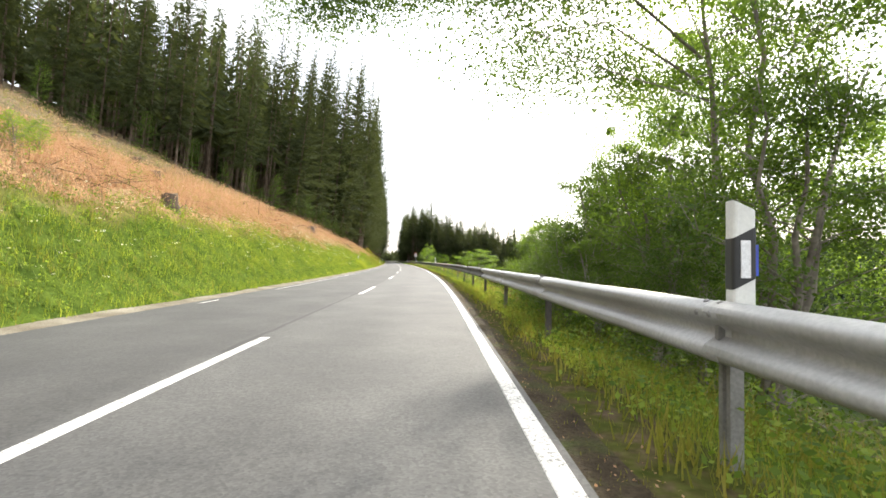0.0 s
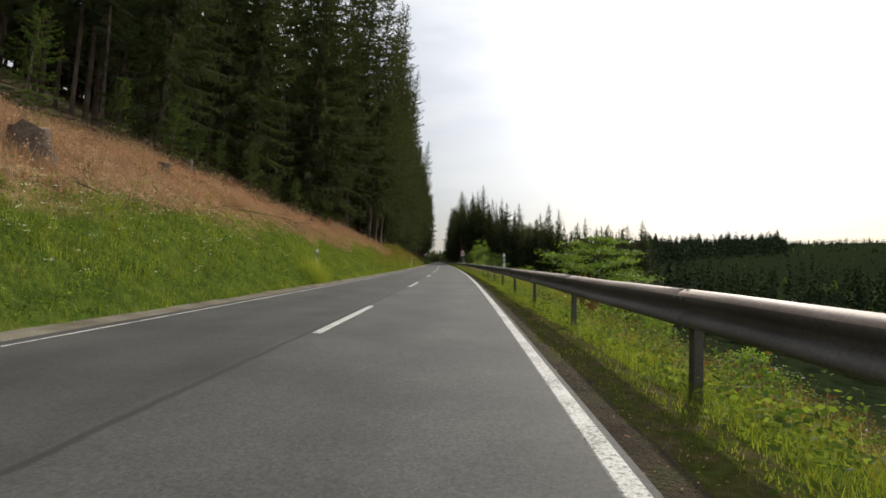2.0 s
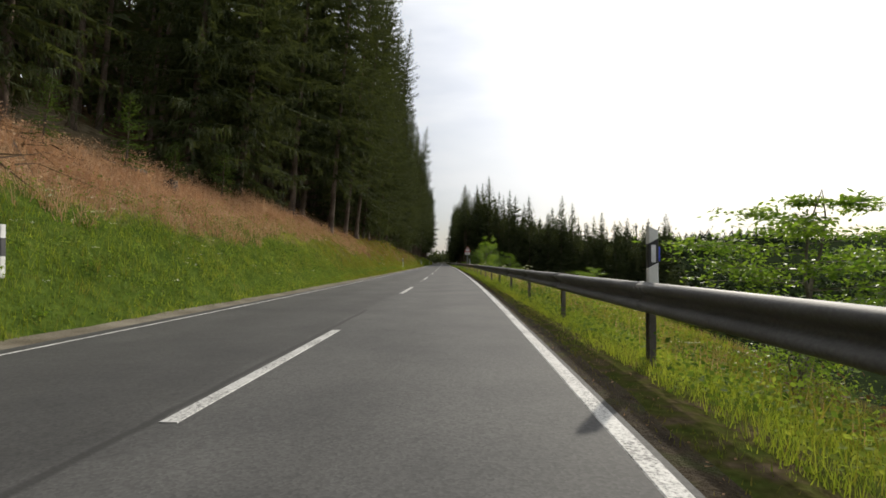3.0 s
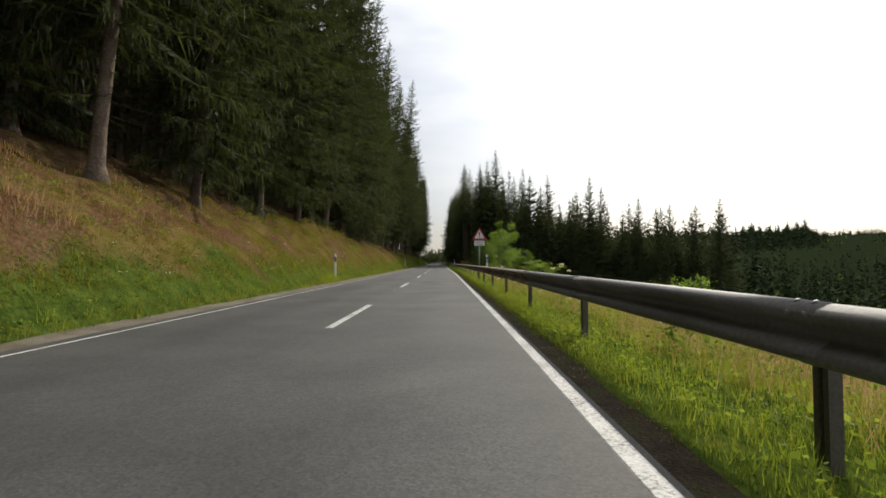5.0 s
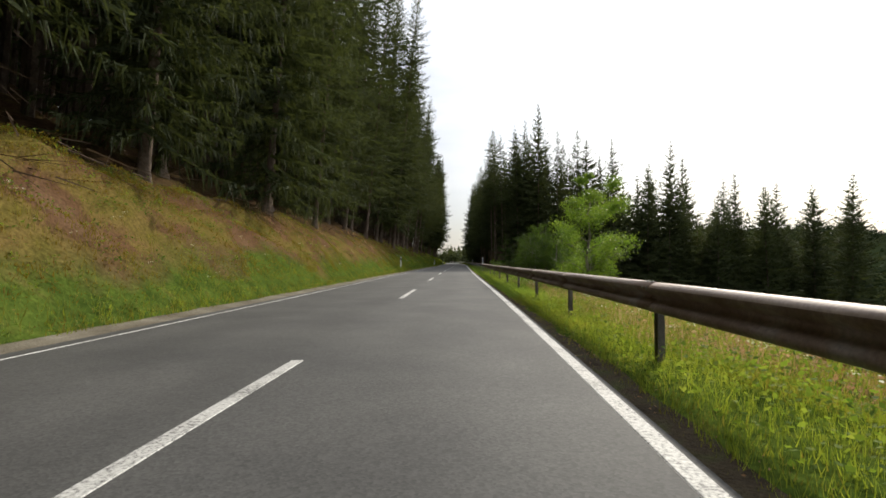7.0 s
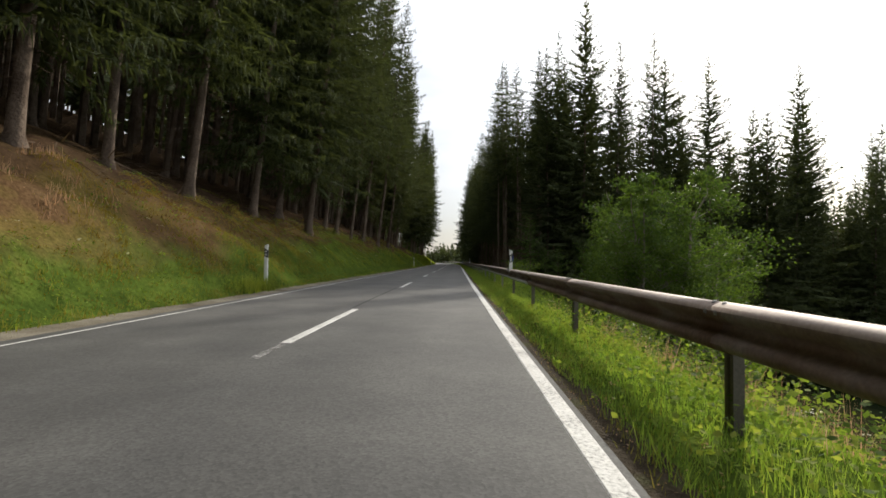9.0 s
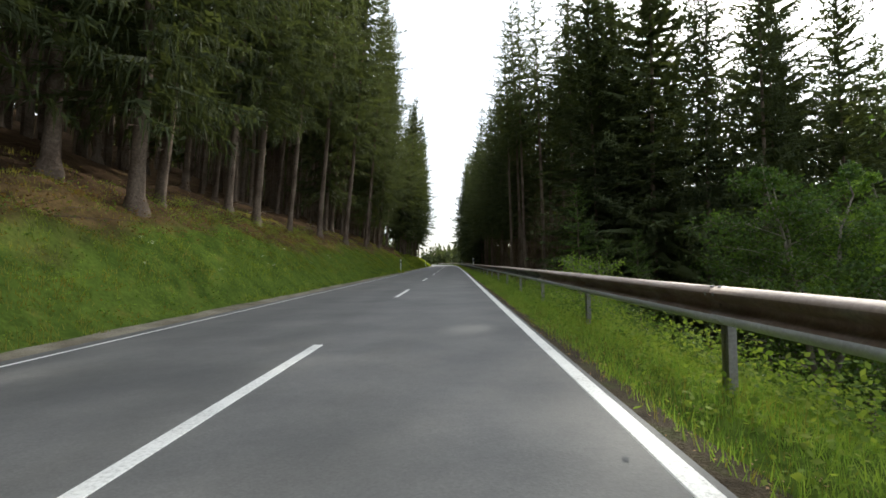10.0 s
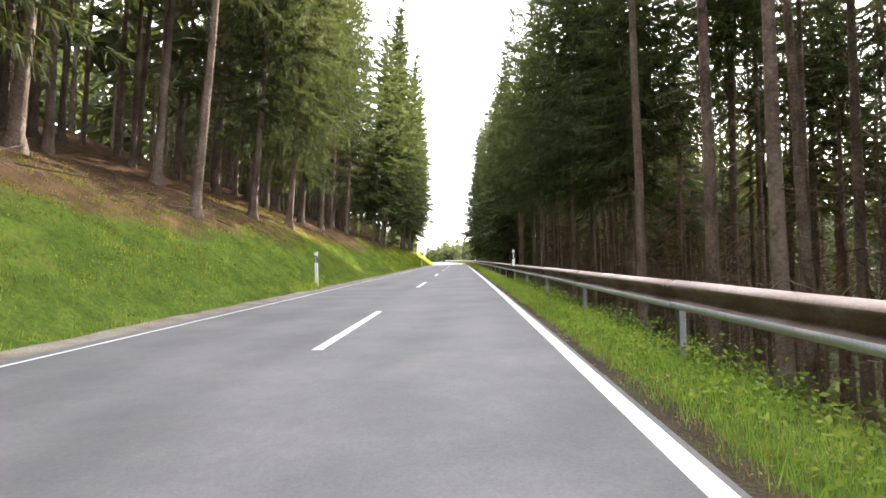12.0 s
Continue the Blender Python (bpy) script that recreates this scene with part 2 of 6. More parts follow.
def road_material():
    m = bpy.data.materials.new("asphalt")
    n, l, p = nodes_of(m)
    uv = n.new("ShaderNodeUVMap").outputs["UV"]
    sep = n.new("ShaderNodeSeparateXYZ")
    l.new(uv, sep.inputs[0])
    along, across = sep.outputs[0], sep.outputs[1]
    pos = n.new("ShaderNodeNewGeometry").outputs["Position"]
    stone = n.new("ShaderNodeTexVoronoi")
    stone.inputs["Scale"].default_value = 58
    l.new(pos, stone.inputs["Vector"])
    grain = noise_node(n, l, pos, 60, 3)
    blot = noise_node(n, l, pos, 0.7, 6)
    wave = noise_node(n, l, pos, 1.8, 3)
    base = ramp_node(n, l, blot.outputs["Fac"], [(0.3, (0.062, 0.061, 0.06)), (0.55, (0.082, 0.080, 0.077)), (0.8, (0.105, 0.102, 0.097))]).outputs["Color"]
    speck = ramp_node(n, l, stone.outputs["Color"], [(0.1, (0.78,) * 3), (0.9, (1.25,) * 3)]).outputs["Color"]
    laid = n.new("ShaderNodeMapRange")
    laid.inputs["From Min"].default_value, laid.inputs["From Max"].default_value = 143.0, 153.0
    laid.inputs["To Min"].default_value, laid.inputs["To Max"].default_value = 1.0, 0.3
    l.new(along, laid.inputs["Value"])
    col = mix_node(n, l, laid.outputs["Result"], base, mix_node(n, l, 1.0, base, speck, "MULTIPLY"))
    gr = ramp_node(n, l, grain.outputs["Fac"], [(0.3, (0.92,) * 3), (0.7, (1.08,) * 3)]).outputs["Color"]
    col = mix_node(n, l, 1.0, col, gr, "MULTIPLY")
    # mottling as wide as a hand, and two paler wheel tracks in each lane
    mottle = ramp_node(n, l, noise_node(n, l, pos, 7.0, 5, 0.7).outputs["Fac"], [(0.3, (0.93,) * 3), (0.7, (1.07,) * 3)]).outputs["Color"]
    col = mix_node(n, l, 1.0, col, mottle, "MULTIPLY")
    track = math_node(n, l, "SINE", math_node(n, l, "MULTIPLY", across, 4.4))
    track = ramp_node(n, l, math_node(n, l, "MULTIPLY_ADD", track, 0.3, blot.outputs["Fac"]), [(0.2, (0.95, 0.95, 0.94)), (0.8, (1.07, 1.07, 1.06))]).outputs["Color"]
    col = mix_node(n, l, 1.0, col, track, "MULTIPLY")
    # the oncoming lane is older and darker, with an uneven border
    edge = math_node(n, l, "MULTIPLY_ADD", math_node(n, l, "SUBTRACT", wave.outputs["Fac"], 0.5), 0.35, across)
    lane = n.new("ShaderNodeMapRange")
    lane.inputs["From Min"].default_value, lane.inputs["From Max"].default_value = -0.25, -0.12
    lane.inputs["To Min"].default_value, lane.inputs["To Max"].default_value = 0.80, 1.0
    l.new(edge, lane.inputs["Value"])
    old = n.new("ShaderNodeMapRange")
    old.inputs["From Min"].default_value, old.inputs["From Max"].default_value = 58.0, 66.0
    old.inputs["To Min"].default_value, old.inputs["To Max"].default_value = 1.0, 0.25
    l.new(along, old.inputs["Value"])
    col = mix_node(n, l, old.outputs["Result"], col, mix_node(n, l, 1.0, col, lane.outputs["Result"], "MULTIPLY"))
    # the surface is newer and paler further on
    newer = n.new("ShaderNodeMapRange")
    newer.inputs["From Min"].default_value, newer.inputs["From Max"].default_value = 143.0, 153.0
    newer.inputs["To Min"].default_value, newer.inputs["To Max"].default_value = 1.0, 1.45
    l.new(math_node(n, l, "MULTIPLY_ADD", wave.outputs["Fac"], 6.0, along), newer.inputs["Value"])
    col = mix_node(n, l, 1.0, col, newer.outputs["Result"], "MULTIPLY")
    # a tarred seam beside the centre line, broken in places
    seam_d = math_node(n, l, "ABSOLUTE", math_node(n, l, "ADD", math_node(n, l, "MULTIPLY_ADD", wave.outputs["Fac"], 0.10, across), 0.07))
    seam = n.new("ShaderNodeMapRange")
    seam.inputs["From Min"].default_value, seam.inputs["From Max"].default_value = 0.02, 0.05
    seam.inputs["To Min"].default_value, seam.inputs["To Max"].default_value = 0.75, 0.0
    l.new(seam_d, seam.inputs["Value"])
    first = math_node(n, l, "MULTIPLY", math_node(n, l, "GREATER_THAN", along, 3.0), math_node(n, l, "LESS_THAN", along, 55.0))
    second = math_node(n, l, "MULTIPLY", math_node(n, l, "GREATER_THAN", along, 148.3), math_node(n, l, "LESS_THAN", along, 156.0))
    broken = math_node(n, l, "ADD", first, second)
    col = mix_node(n, l, math_node(n, l, "MULTIPLY", seam.outputs["Result"], broken), col, (0.03, 0.029, 0.028))
    # cracks towards the edges
    vo = n.new("ShaderNodeTexVoronoi")
    vo.feature = "DISTANCE_TO_EDGE"
    vo.inputs["Scale"].default_value = 1.1
    warp = mix_node(n, l, 0.25, pos, noise_node(n, l, pos, 3.5, 4).outputs["Color"], "ADD")
    l.new(warp, vo.inputs["Vector"])
    crack = ramp_node(n, l, vo.outputs["Distance"], [(0.0, (1, 1, 1)), (0.012, (0, 0, 0))]).outputs["Color"]
    crack = math_node(n, l, "MULTIPLY", crack, math_node(n, l, "LESS_THAN", along, 58.0))
    where = ramp_node(n, l, noise_node(n, l, pos, 0.09, 2).outputs["Fac"], [(0.55, (0, 0, 0)), (0.62, (1, 1, 1))]).outputs["Color"]
    cr = math_node(n, l, "MULTIPLY", math_node(n, l, "MULTIPLY", crack, where), 0.35)
    col = mix_node(n, l, cr, col, (0.025, 0.024, 0.023))
    # dark patches with uneven borders
    for ps, pu, ls, lu, k in ((89.5, -1.4, 1.0, 0.45, 0.35), (95.8, -1.9, 2.2, 0.8, 0.35), (100.5, 0.9, 0.9, 0.5, 0.45), (104.0, -1.3, 1.6, 0.8, 0.4), (106.5, -0.7, 1.2, 0.4, 0.3)):
        ds = math_node(n, l, "MULTIPLY", math_node(n, l, "SUBTRACT", along, ps), 1 / ls)
        du = math_node(n, l, "MULTIPLY", math_node(n, l, "SUBTRACT", across, pu), 1 / lu)
        dd = math_node(n, l, "ADD", math_node(n, l, "MULTIPLY", ds, ds), math_node(n, l, "MULTIPLY", du, du))
        dd = math_node(n, l, "ADD", dd, math_node(n, l, "MULTIPLY_ADD", wave.outputs["Fac"], 2.4, -1.2))
        mask = n.new("ShaderNodeMapRange")
        mask.inputs["From Min"].default_value, mask.inputs["From Max"].default_value = 0.5, 1.0
        mask.inputs["To Min"].default_value, mask.inputs["To Max"].default_value = k, 0.0
        l.new(dd, mask.inputs["Value"])
        col = mix_node(n, l, mask.outputs["Result"], col, (0.03, 0.029, 0.028))
    l.new(col, p.inputs["Base Color"])
    p.inputs["Roughness"].default_value = 0.78
    p.inputs["Specular IOR Level"].default_value = 0.35
    h = math_node(n, l, "MULTIPLY_ADD", stone.outputs["Distance"], 0.6, grain.outputs["Fac"])
    bump_node(n, l, h, 0.16, 0.005, p)
    return m


def line_material():
    m = bpy.data.materials.new("road_paint")
    n, l, p = nodes_of(m)
    pos = n.new("ShaderNodeNewGeometry").outputs["Position"]
    worn, fine = noise_node(n, l, pos, 2.2, 4), noise_node(n, l, pos, 42, 5, 0.7)
    v = math_node(n, l, "MULTIPLY_ADD", worn.outputs["Fac"], 0.5, math_node(n, l, "MULTIPLY_ADD", fine.outputs["Fac"], 1.15, -0.1))
    # the paint is fresher on the newer surface
    sep = n.new("ShaderNodeSeparateXYZ")
    l.new(pos, sep.inputs[0])
    fresh = n.new("ShaderNodeMapRange")
    fresh.inputs["From Min"].default_value, fresh.inputs["From Max"].default_value = 138.0, 152.0
    fresh.inputs["To Min"].default_value, fresh.inputs["To Max"].default_value = -0.10, 0.04
    l.new(sep.outputs["Y"], fresh.inputs["Value"])
    v = math_node(n, l, "ADD", v, fresh.outputs["Result"])
    col = ramp_node(n, l, v, [(0.46, (0.12, 0.118, 0.112)), (0.56, (0.40, 0.39, 0.37)), (0.66, (0.56, 0.55, 0.52)), (0.85, (0.70, 0.69, 0.66))]).outputs["Color"]
    l.new(col, p.inputs["Base Color"])
    p.inputs["Roughness"].default_value = 0.7
    bump_node(n, l, fine.outputs["Fac"], 0.4, 0.004, p)
    return m


def worn_paint():
    """The last specks of an old line."""
    m = bpy.data.materials.new("worn_road_paint")
    n, l, p = nodes_of(m)
    pos = n.new("ShaderNodeNewGeometry").outputs["Position"]
    v = math_node(n, l, "MULTIPLY_ADD", noise_node(n, l, pos, 3.0, 4).outputs["Fac"], 0.7, math_node(n, l, "MULTIPLY", noise_node(n, l, pos, 50, 3).outputs["Fac"], 0.5))
    p.inputs["Base Color"].default_value = (0.42, 0.41, 0.39, 1)
    p.inputs["Roughness"].default_value = 0.75
    clear = n.new("ShaderNodeBsdfTransparent")
    mx = n.new("ShaderNodeMixShader")
    l.new(ramp_node(n, l, v, [(0.52, (0, 0, 0)), (0.72, (0.8, 0.8, 0.8))]).outputs["Color"], mx.inputs["Fac"])
    l.new(clear.outputs[0], mx.inputs[1])
    l.new(p.outputs[0], mx.inputs[2])
    l.new(mx.outputs[0], n["Material Output"].inputs["Surface"])
    return m


def ground_material():
    """Bank, verge and valley floor: green low down, dry and reddish higher up on the cleared slope, moss and litter under the trees."""
    m = bpy.data.materials.new("ground")
    n, l, p = nodes_of(m)
    uv = n.new("ShaderNodeUVMap").outputs["UV"]
    sep = n.new("ShaderNodeSeparateXYZ")
    l.new(uv, sep.inputs[0])
    along, across = sep.outputs[0], sep.outputs[1]
    pos = n.new("ShaderNodeNewGeometry").outputs["Position"]
    n1, n2, n3 = noise_node(n, l, pos, 0.35, 5), noise_node(n, l, pos, 2.2, 5), noise_node(n, l, pos, 14, 4)
    green = ramp_node(n, l, n2.outputs["Fac"], [(0.3, (0.04, 0.065, 0.012)), (0.6, (0.08, 0.115, 0.02)), (0.8, (0.13, 0.12, 0.03))]).outputs["Color"]
    dry = ramp_node(n, l, n2.outputs["Fac"], [(0.25, (0.13, 0.08, 0.045)), (0.5, (0.26, 0.165, 0.09)), (0.8, (0.34, 0.25, 0.14))]).outputs["Color"]
    moss = ramp_node(n, l, n2.outputs["Fac"], [(0.3, (0.055, 0.040, 0.018)), (0.55, (0.105, 0.070, 0.032)), (0.8, (0.14, 0.105, 0.04))]).outputs["Color"]
    shade = n.new("ShaderNodeMapRange")
    shade.inputs["From Min"].default_value, shade.inputs["From Max"].default_value = 140.0, 158.0
    l.new(along, shade.inputs["Value"])
    wane = n.new("ShaderNodeMapRange")
    wane.inputs["From Min"].default_value, wane.inputs["From Max"].default_value = 68.0, 96.0
    l.new(along, wane.inputs["Value"])
    dry = mix_node(n, l, wane.outputs["Result"], dry, moss)
    high = n.new("ShaderNodeMapRange")
    high.inputs["From Min"].default_value, high.inputs["From Max"].default_value = -9.5, -13.0
    l.new(across, high.inputs["Value"])
    dry = mix_node(n, l, high.outputs["Result"], dry, ramp_node(n, l, n2.outputs["Fac"], [(0.3, (0.10, 0.085, 0.05)), (0.55, (0.2, 0.16, 0.10)), (0.8, (0.29, 0.25, 0.17))]).outputs["Color"])
    litter = ramp_node(n, l, n2.outputs["Fac"], [(0.3, (0.034, 0.023, 0.015)), (0.6, (0.072, 0.046, 0.028)), (0.8, (0.07, 0.078, 0.022))]).outputs["Color"]
    # height up the bank decides, with a ragged border
    up = math_node(n, l, "MULTIPLY_ADD", math_node(n, l, "SUBTRACT", n1.outputs["Fac"], 0.5), 3.2, across)
    a = n.new("ShaderNodeMapRange")
    a.inputs["From Min"].default_value, a.inputs["From Max"].default_value = -5.3, -6.1
    bare = n.new("ShaderNodeMapRange")
    bare.inputs["From Min"].default_value, bare.inputs["From Max"].default_value = 70.0, 86.0
    bare.inputs["To Max"].default_value = -0.9
    l.new(along, bare.inputs["Value"])
    greener = n.new("ShaderNodeMapRange")
    greener.inputs["From Min"].default_value, greener.inputs["From Max"].default_value = 152.0, 168.0
    greener.inputs["To Max"].default_value = 1.2
    l.new(along, greener.inputs["Value"])
    l.new(math_node(n, l, "ADD", math_node(n, l, "ADD", up, bare.outputs["Result"]), greener.outputs["Result"]), a.inputs["Value"])
    col = mix_node(n, l, a.outputs["Result"], green, dry)
    b = n.new("ShaderNodeMapRange")
    b.inputs["From Min"].default_value, b.inputs["From Max"].default_value = 62.0, 82.0
    l.new(along, b.inputs["Value"])
    c = n.new("ShaderNodeMapRange")
    c.inputs["From Min"].default_value, c.inputs["From Max"].default_value = -6.3, -7.6
    l.new(up, c.inputs["Value"])
    col = mix_node(n, l, math_node(n, l, "MULTIPLY", b.outputs["Result"], c.outputs["Result"]), col, litter)
    d = n.new("ShaderNodeMapRange")
    d.inputs["From Min"].default_value, d.inputs["From Max"].default_value = 5.5, 8.0
    wooded = n.new("ShaderNodeMapRange")
    wooded.inputs["From Min"].default_value, wooded.inputs["From Max"].default_value = 172.0, 184.0
    wooded.inputs["To Max"].default_value = 2.2
    l.new(along, wooded.inputs["Value"])
    l.new(math_node(n, l, "ADD", up, wooded.outputs["Result"]), d.inputs["Value"])
    col = mix_node(n, l, math_node(n, l, "MULTIPLY", d.outputs["Result"], 0.7), col, litter)
    # away from the road the colour darkens to stand for shade under the woods
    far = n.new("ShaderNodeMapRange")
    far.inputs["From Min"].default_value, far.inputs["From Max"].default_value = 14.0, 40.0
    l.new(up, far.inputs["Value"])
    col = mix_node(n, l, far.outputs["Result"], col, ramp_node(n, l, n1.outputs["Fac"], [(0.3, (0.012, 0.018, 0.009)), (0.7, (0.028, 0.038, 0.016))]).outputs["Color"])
    # bare earth and moss on the bank before and under the trees
    e1 = n.new("ShaderNodeMapRange")
    e1.inputs["From Min"].default_value, e1.inputs["From Max"].default_value = 66.0, 80.0
    l.new(along, e1.inputs["Value"])
    e2 = n.new("ShaderNodeMapRange")
    e2.inputs["From Min"].default_value, e2.inputs["From Max"].default_value = -4.4, -5.1
    l.new(up, e2.inputs["Value"])
    n4 = noise_node(n, l, pos, 0.55, 4)
    earth = ramp_node(n, l, n4.outputs["Fac"], [(0.35, (0.13, 0.11, 0.025)), (0.47, (0.17, 0.12, 0.04)), (0.53, (0.12, 0.065, 0.035)), (0.68, (0.17, 0.10, 0.06))]).outputs["Color"]
    em = math_node(n, l, "MULTIPLY", math_node(n, l, "MULTIPLY", e1.outputs["Result"], e2.outputs["Result"]), 0.85)
    em = math_node(n, l, "MULTIPLY", em, math_node(n, l, "SUBTRACT", 1.0, math_node(n, l, "MULTIPLY", c.outputs["Result"], 0.75)))
    em = math_node(n, l, "MULTIPLY", em, math_node(n, l, "SUBTRACT", 1.0, shade.outputs["Result"]))
    col = mix_node(n, l, em, col, earth)
    # trodden earth with moss beside the asphalt, before the taller grass
    v1, v2, v3 = [n.new("ShaderNodeMapRange") for _ in range(3)]
    for node, lo, hi, value in ((v1, 2.3, 2.7, across), (v2, 4.1, 3.4, math_node(n, l, "MULTIPLY_ADD", math_node(n, l, "SUBTRACT", n2.outputs["Fac"], 0.5), 1.0, across)), (v3, 70.0, 56.0, along)):
        node.inputs["From Min"].default_value, node.inputs["From Max"].default_value = lo, hi
        l.new(value, node.inputs["Value"])
    n5 = noise_node(n, l, pos, 4.5, 5)
    trodden = ramp_node(n, l, n5.outputs["Fac"], [(0.34, (0.046, 0.060, 0.014)), (0.5, (0.064, 0.064, 0.020)), (0.6, (0.078, 0.062, 0.034)), (0.72, (0.11, 0.082, 0.056))]).outputs["Color"]
    vm = math_node(n, l, "MULTIPLY", math_node(n, l, "MULTIPLY", v1.outputs["Result"], v2.outputs["Result"]), v3.outputs["Result"])
    col = mix_node(n, l, vm, col, trodden)
    sp = ramp_node(n, l, n3.outputs["Fac"], [(0.25, (0.6,) * 3), (0.75, (1.4,) * 3)]).outputs["Color"]
    l.new(mix_node(n, l, 1.0, col, sp, "MULTIPLY"), p.inputs["Base Color"])
    p.inputs["Roughness"].default_value = 0.95
    p.inputs["Specular IOR Level"].default_value = 0.0
    bump_node(n, l, n3.outputs["Fac"], 0.6, 0.04, p)
    return m


# near-black green: the far wood's shade is mixed into the floor colour
GROUND_FAR = surface("far_shaded_floor", [(0.3, (0.012, 0.018, 0.009)), (0.7, (0.03, 0.042, 0.018))], 0.02, 0.3, 0.95, 0, 0.2, 0.1)
ASPHALT, PAINT, GROUND = road_material(), line_material(), ground_material()


# ---- the road's line ----
KNOT_S = np.array([-60, -10, 10, 30, 50, 70, 90, 110, 130, 150, 170, 190, 210, 230, 250, 270, 290, 310, 340, 380, 430])
KNOT_H = np.array([-2.5, -0.77, -0.02, 1.97, 2.86, 3.92, 4.39, 4.44, 5.16, 4.8, 4.58, 4.48, 4.89, 5.05, 5.12, 5.3, 6.5, 9.5, 15.0, 22.0, 26.0])
LINE_S = np.arange(-80.0, 1500.0, 1.0)
LINE_A = np.radians(np.interp(LINE_S, KNOT_S, KNOT_H))
LINE_X, LINE_Y = np.cumsum(-np.sin(LINE_A)), np.cumsum(np.cos(LINE_A))
LINE_X -= LINE_X[80]
LINE_Y -= LINE_Y[80]


def on_road(s, u, z=0.0):
    """World place of a point s metres along the road and u metres to the right of its centre line."""
    a = np.interp(s, LINE_S, LINE_A)
    return Vector((float(np.interp(s, LINE_S, LINE_X) + u * np.cos(a)), float(np.interp(s, LINE_S, LINE_Y) + u * np.sin(a)), float(z)))


def on_road_many(s, u, z):
    a = np.interp(s, LINE_S, LINE_A)
    return np.stack([np.interp(s, LINE_S, LINE_X) + u * np.cos(a), np.interp(s, LINE_S, LINE_Y) + u * np.sin(a), z], -1)


def heading(s):
    return math.degrees(float(np.interp(s, LINE_S, LINE_A)))


ROAD_L, ROAD_R = -3.22, 2.745
PROFILE_U = np.array([-1500, -300, -120, -60, -40, -24, -16, -11, -9, -7.4, -6.6, -5.6, -4.6, -4.1, -3.8, -3.3, 2.7, 2.8, 3.3, 4.3, 5.2, 7, 10, 16, 30, 60, 110, 170, 260, 420, 700, 1500])
PROFILE_Z = np.array([190, 100, 48, 27, 18.2, 10.8, 7.2, 5.1, 4.2, 3.25, 2.75, 1.95, 0.92, 0.28, 0.05, -0.06, -0.06, -0.015, 0.0, -0.24, -0.75, -1.7, -3.1, -5.3, -9.5, -17, -23, -24, -14, 9, 30, 24])


def hummocks(s, u):
    v = 0.5 * np.sin(0.31 * s + 1.3 * np.sin(0.17 * u)) + 0.35 * np.sin(0.83 * s + 0.71 * u + 1.1) + 0.25 * np.sin(1.9 * s - 1.3 * u + 0.4)
    return v


def land(s, u):
    """Height of the ground."""
    s, u = np.asarray(s, float), np.asarray(u, float)
    z = np.interp(u, PROFILE_U, PROFILE_Z)
    meadow = np.interp(s, [46, 62, 122, 136], [0.0, 1.0, 1.0, 0.0])
    drop = np.interp(s, [180, 188, 235, 250], [0.0, 1.0, 1.0, 0.0])
    z = z + meadow * np.interp(u, [3.6, 4.3, 5.2, 7, 10, 16, 30], [0.0, 0.12, 0.40, 0.95, 1.4, 1.2, 0.0])
    z = z - drop * np.interp(u, [4.2, 4.8, 5.6, 7, 12, 20], [0.0, 0.35, 0.7, 0.7, 0.5, 0.0])
    bank = np.interp(s, [0, 60, 100, 140, 160, 220, 300], [1.0, 1.0, 1.0, 0.97, 0.9, 0.88, 0.7])
    z = np.where(u < -3.8, z * bank, z)
    level = np.interp(s, [235, 300], [1.0, 0.12])
    z = np.where((u > 3.3) & (u < 120), z * level, z)
    ridge = 0.45 * np.exp(-((u + 6.7) / 0.55) ** 2) * np.interp(s, [98, 104, 116, 124], [0, 1, 1, 0]) * (1 + 0.4 * np.sin(1.3 * s))
    z = z + ridge
    rough = np.interp(np.abs(u + 0.2), [3.75, 5.0, 12, 60], [0.0, 0.11, 0.30, 0.8])
    lumps = np.interp(s, [68, 80, 158, 172], [0.0, 1.0, 1.0, 0.5]) * np.interp(u, [-12, -7, -5, -4.2], [0.0, 0.16, 0.10, 0.0])
    return z + rough * hummocks(s, u) + lumps * (np.sin(2.1 * s + 2.3 * np.sin(1.6 * u)) + 0.7 * np.sin(1.3 * s - 2.9 * u))


def mesh_object(name, verts, faces, material, uvs=None, smooth=False):
    me = bpy.data.meshes.new(name)
    me.from_pydata([tuple(v) for v in np.asarray(verts, float)], [], [tuple(f) for f in faces])
    if uvs is not None:
        layer = me.uv_layers.new(name="UVMap")
        idx = np.empty(len(me.loops), np.int32)
        me.loops.foreach_get("vertex_index", idx)
        layer.data.foreach_set("uv", np.asarray(uvs, np.float32)[idx].ravel())
    if smooth:
        me.polygons.foreach_set("use_smooth", np.ones(len(me.polygons), bool))
    me.materials.append(material)
    return me


def blade_mesh(name, verts, corners, material):
    """A large mesh of loose faces with the same number of corners."""
    verts = np.asarray(verts, np.float32).reshape(-1, 3)
    count = len(verts) // corners
    me = bpy.data.meshes.new(name)
    me.vertices.add(len(verts))
    me.vertices.foreach_set("co", verts.ravel())
    me.loops.add(len(verts))
    me.loops.foreach_set("vertex_index", np.arange(len(verts), dtype=np.int32))
    me.polygons.add(count)
    me.polygons.foreach_set("loop_start", np.arange(0, len(verts), corners, dtype=np.int32))
    me.update(calc_edges=True)
    me.materials.append(material)
    return me


def place(name, me, parent=None, label="", m=None):
    ob = new(name, me)
    if parent is not None:
        ob.parent = parent
    if m is not None:
        ob.matrix_basis = m
    if label:
        ob["label"] = label
    return ob


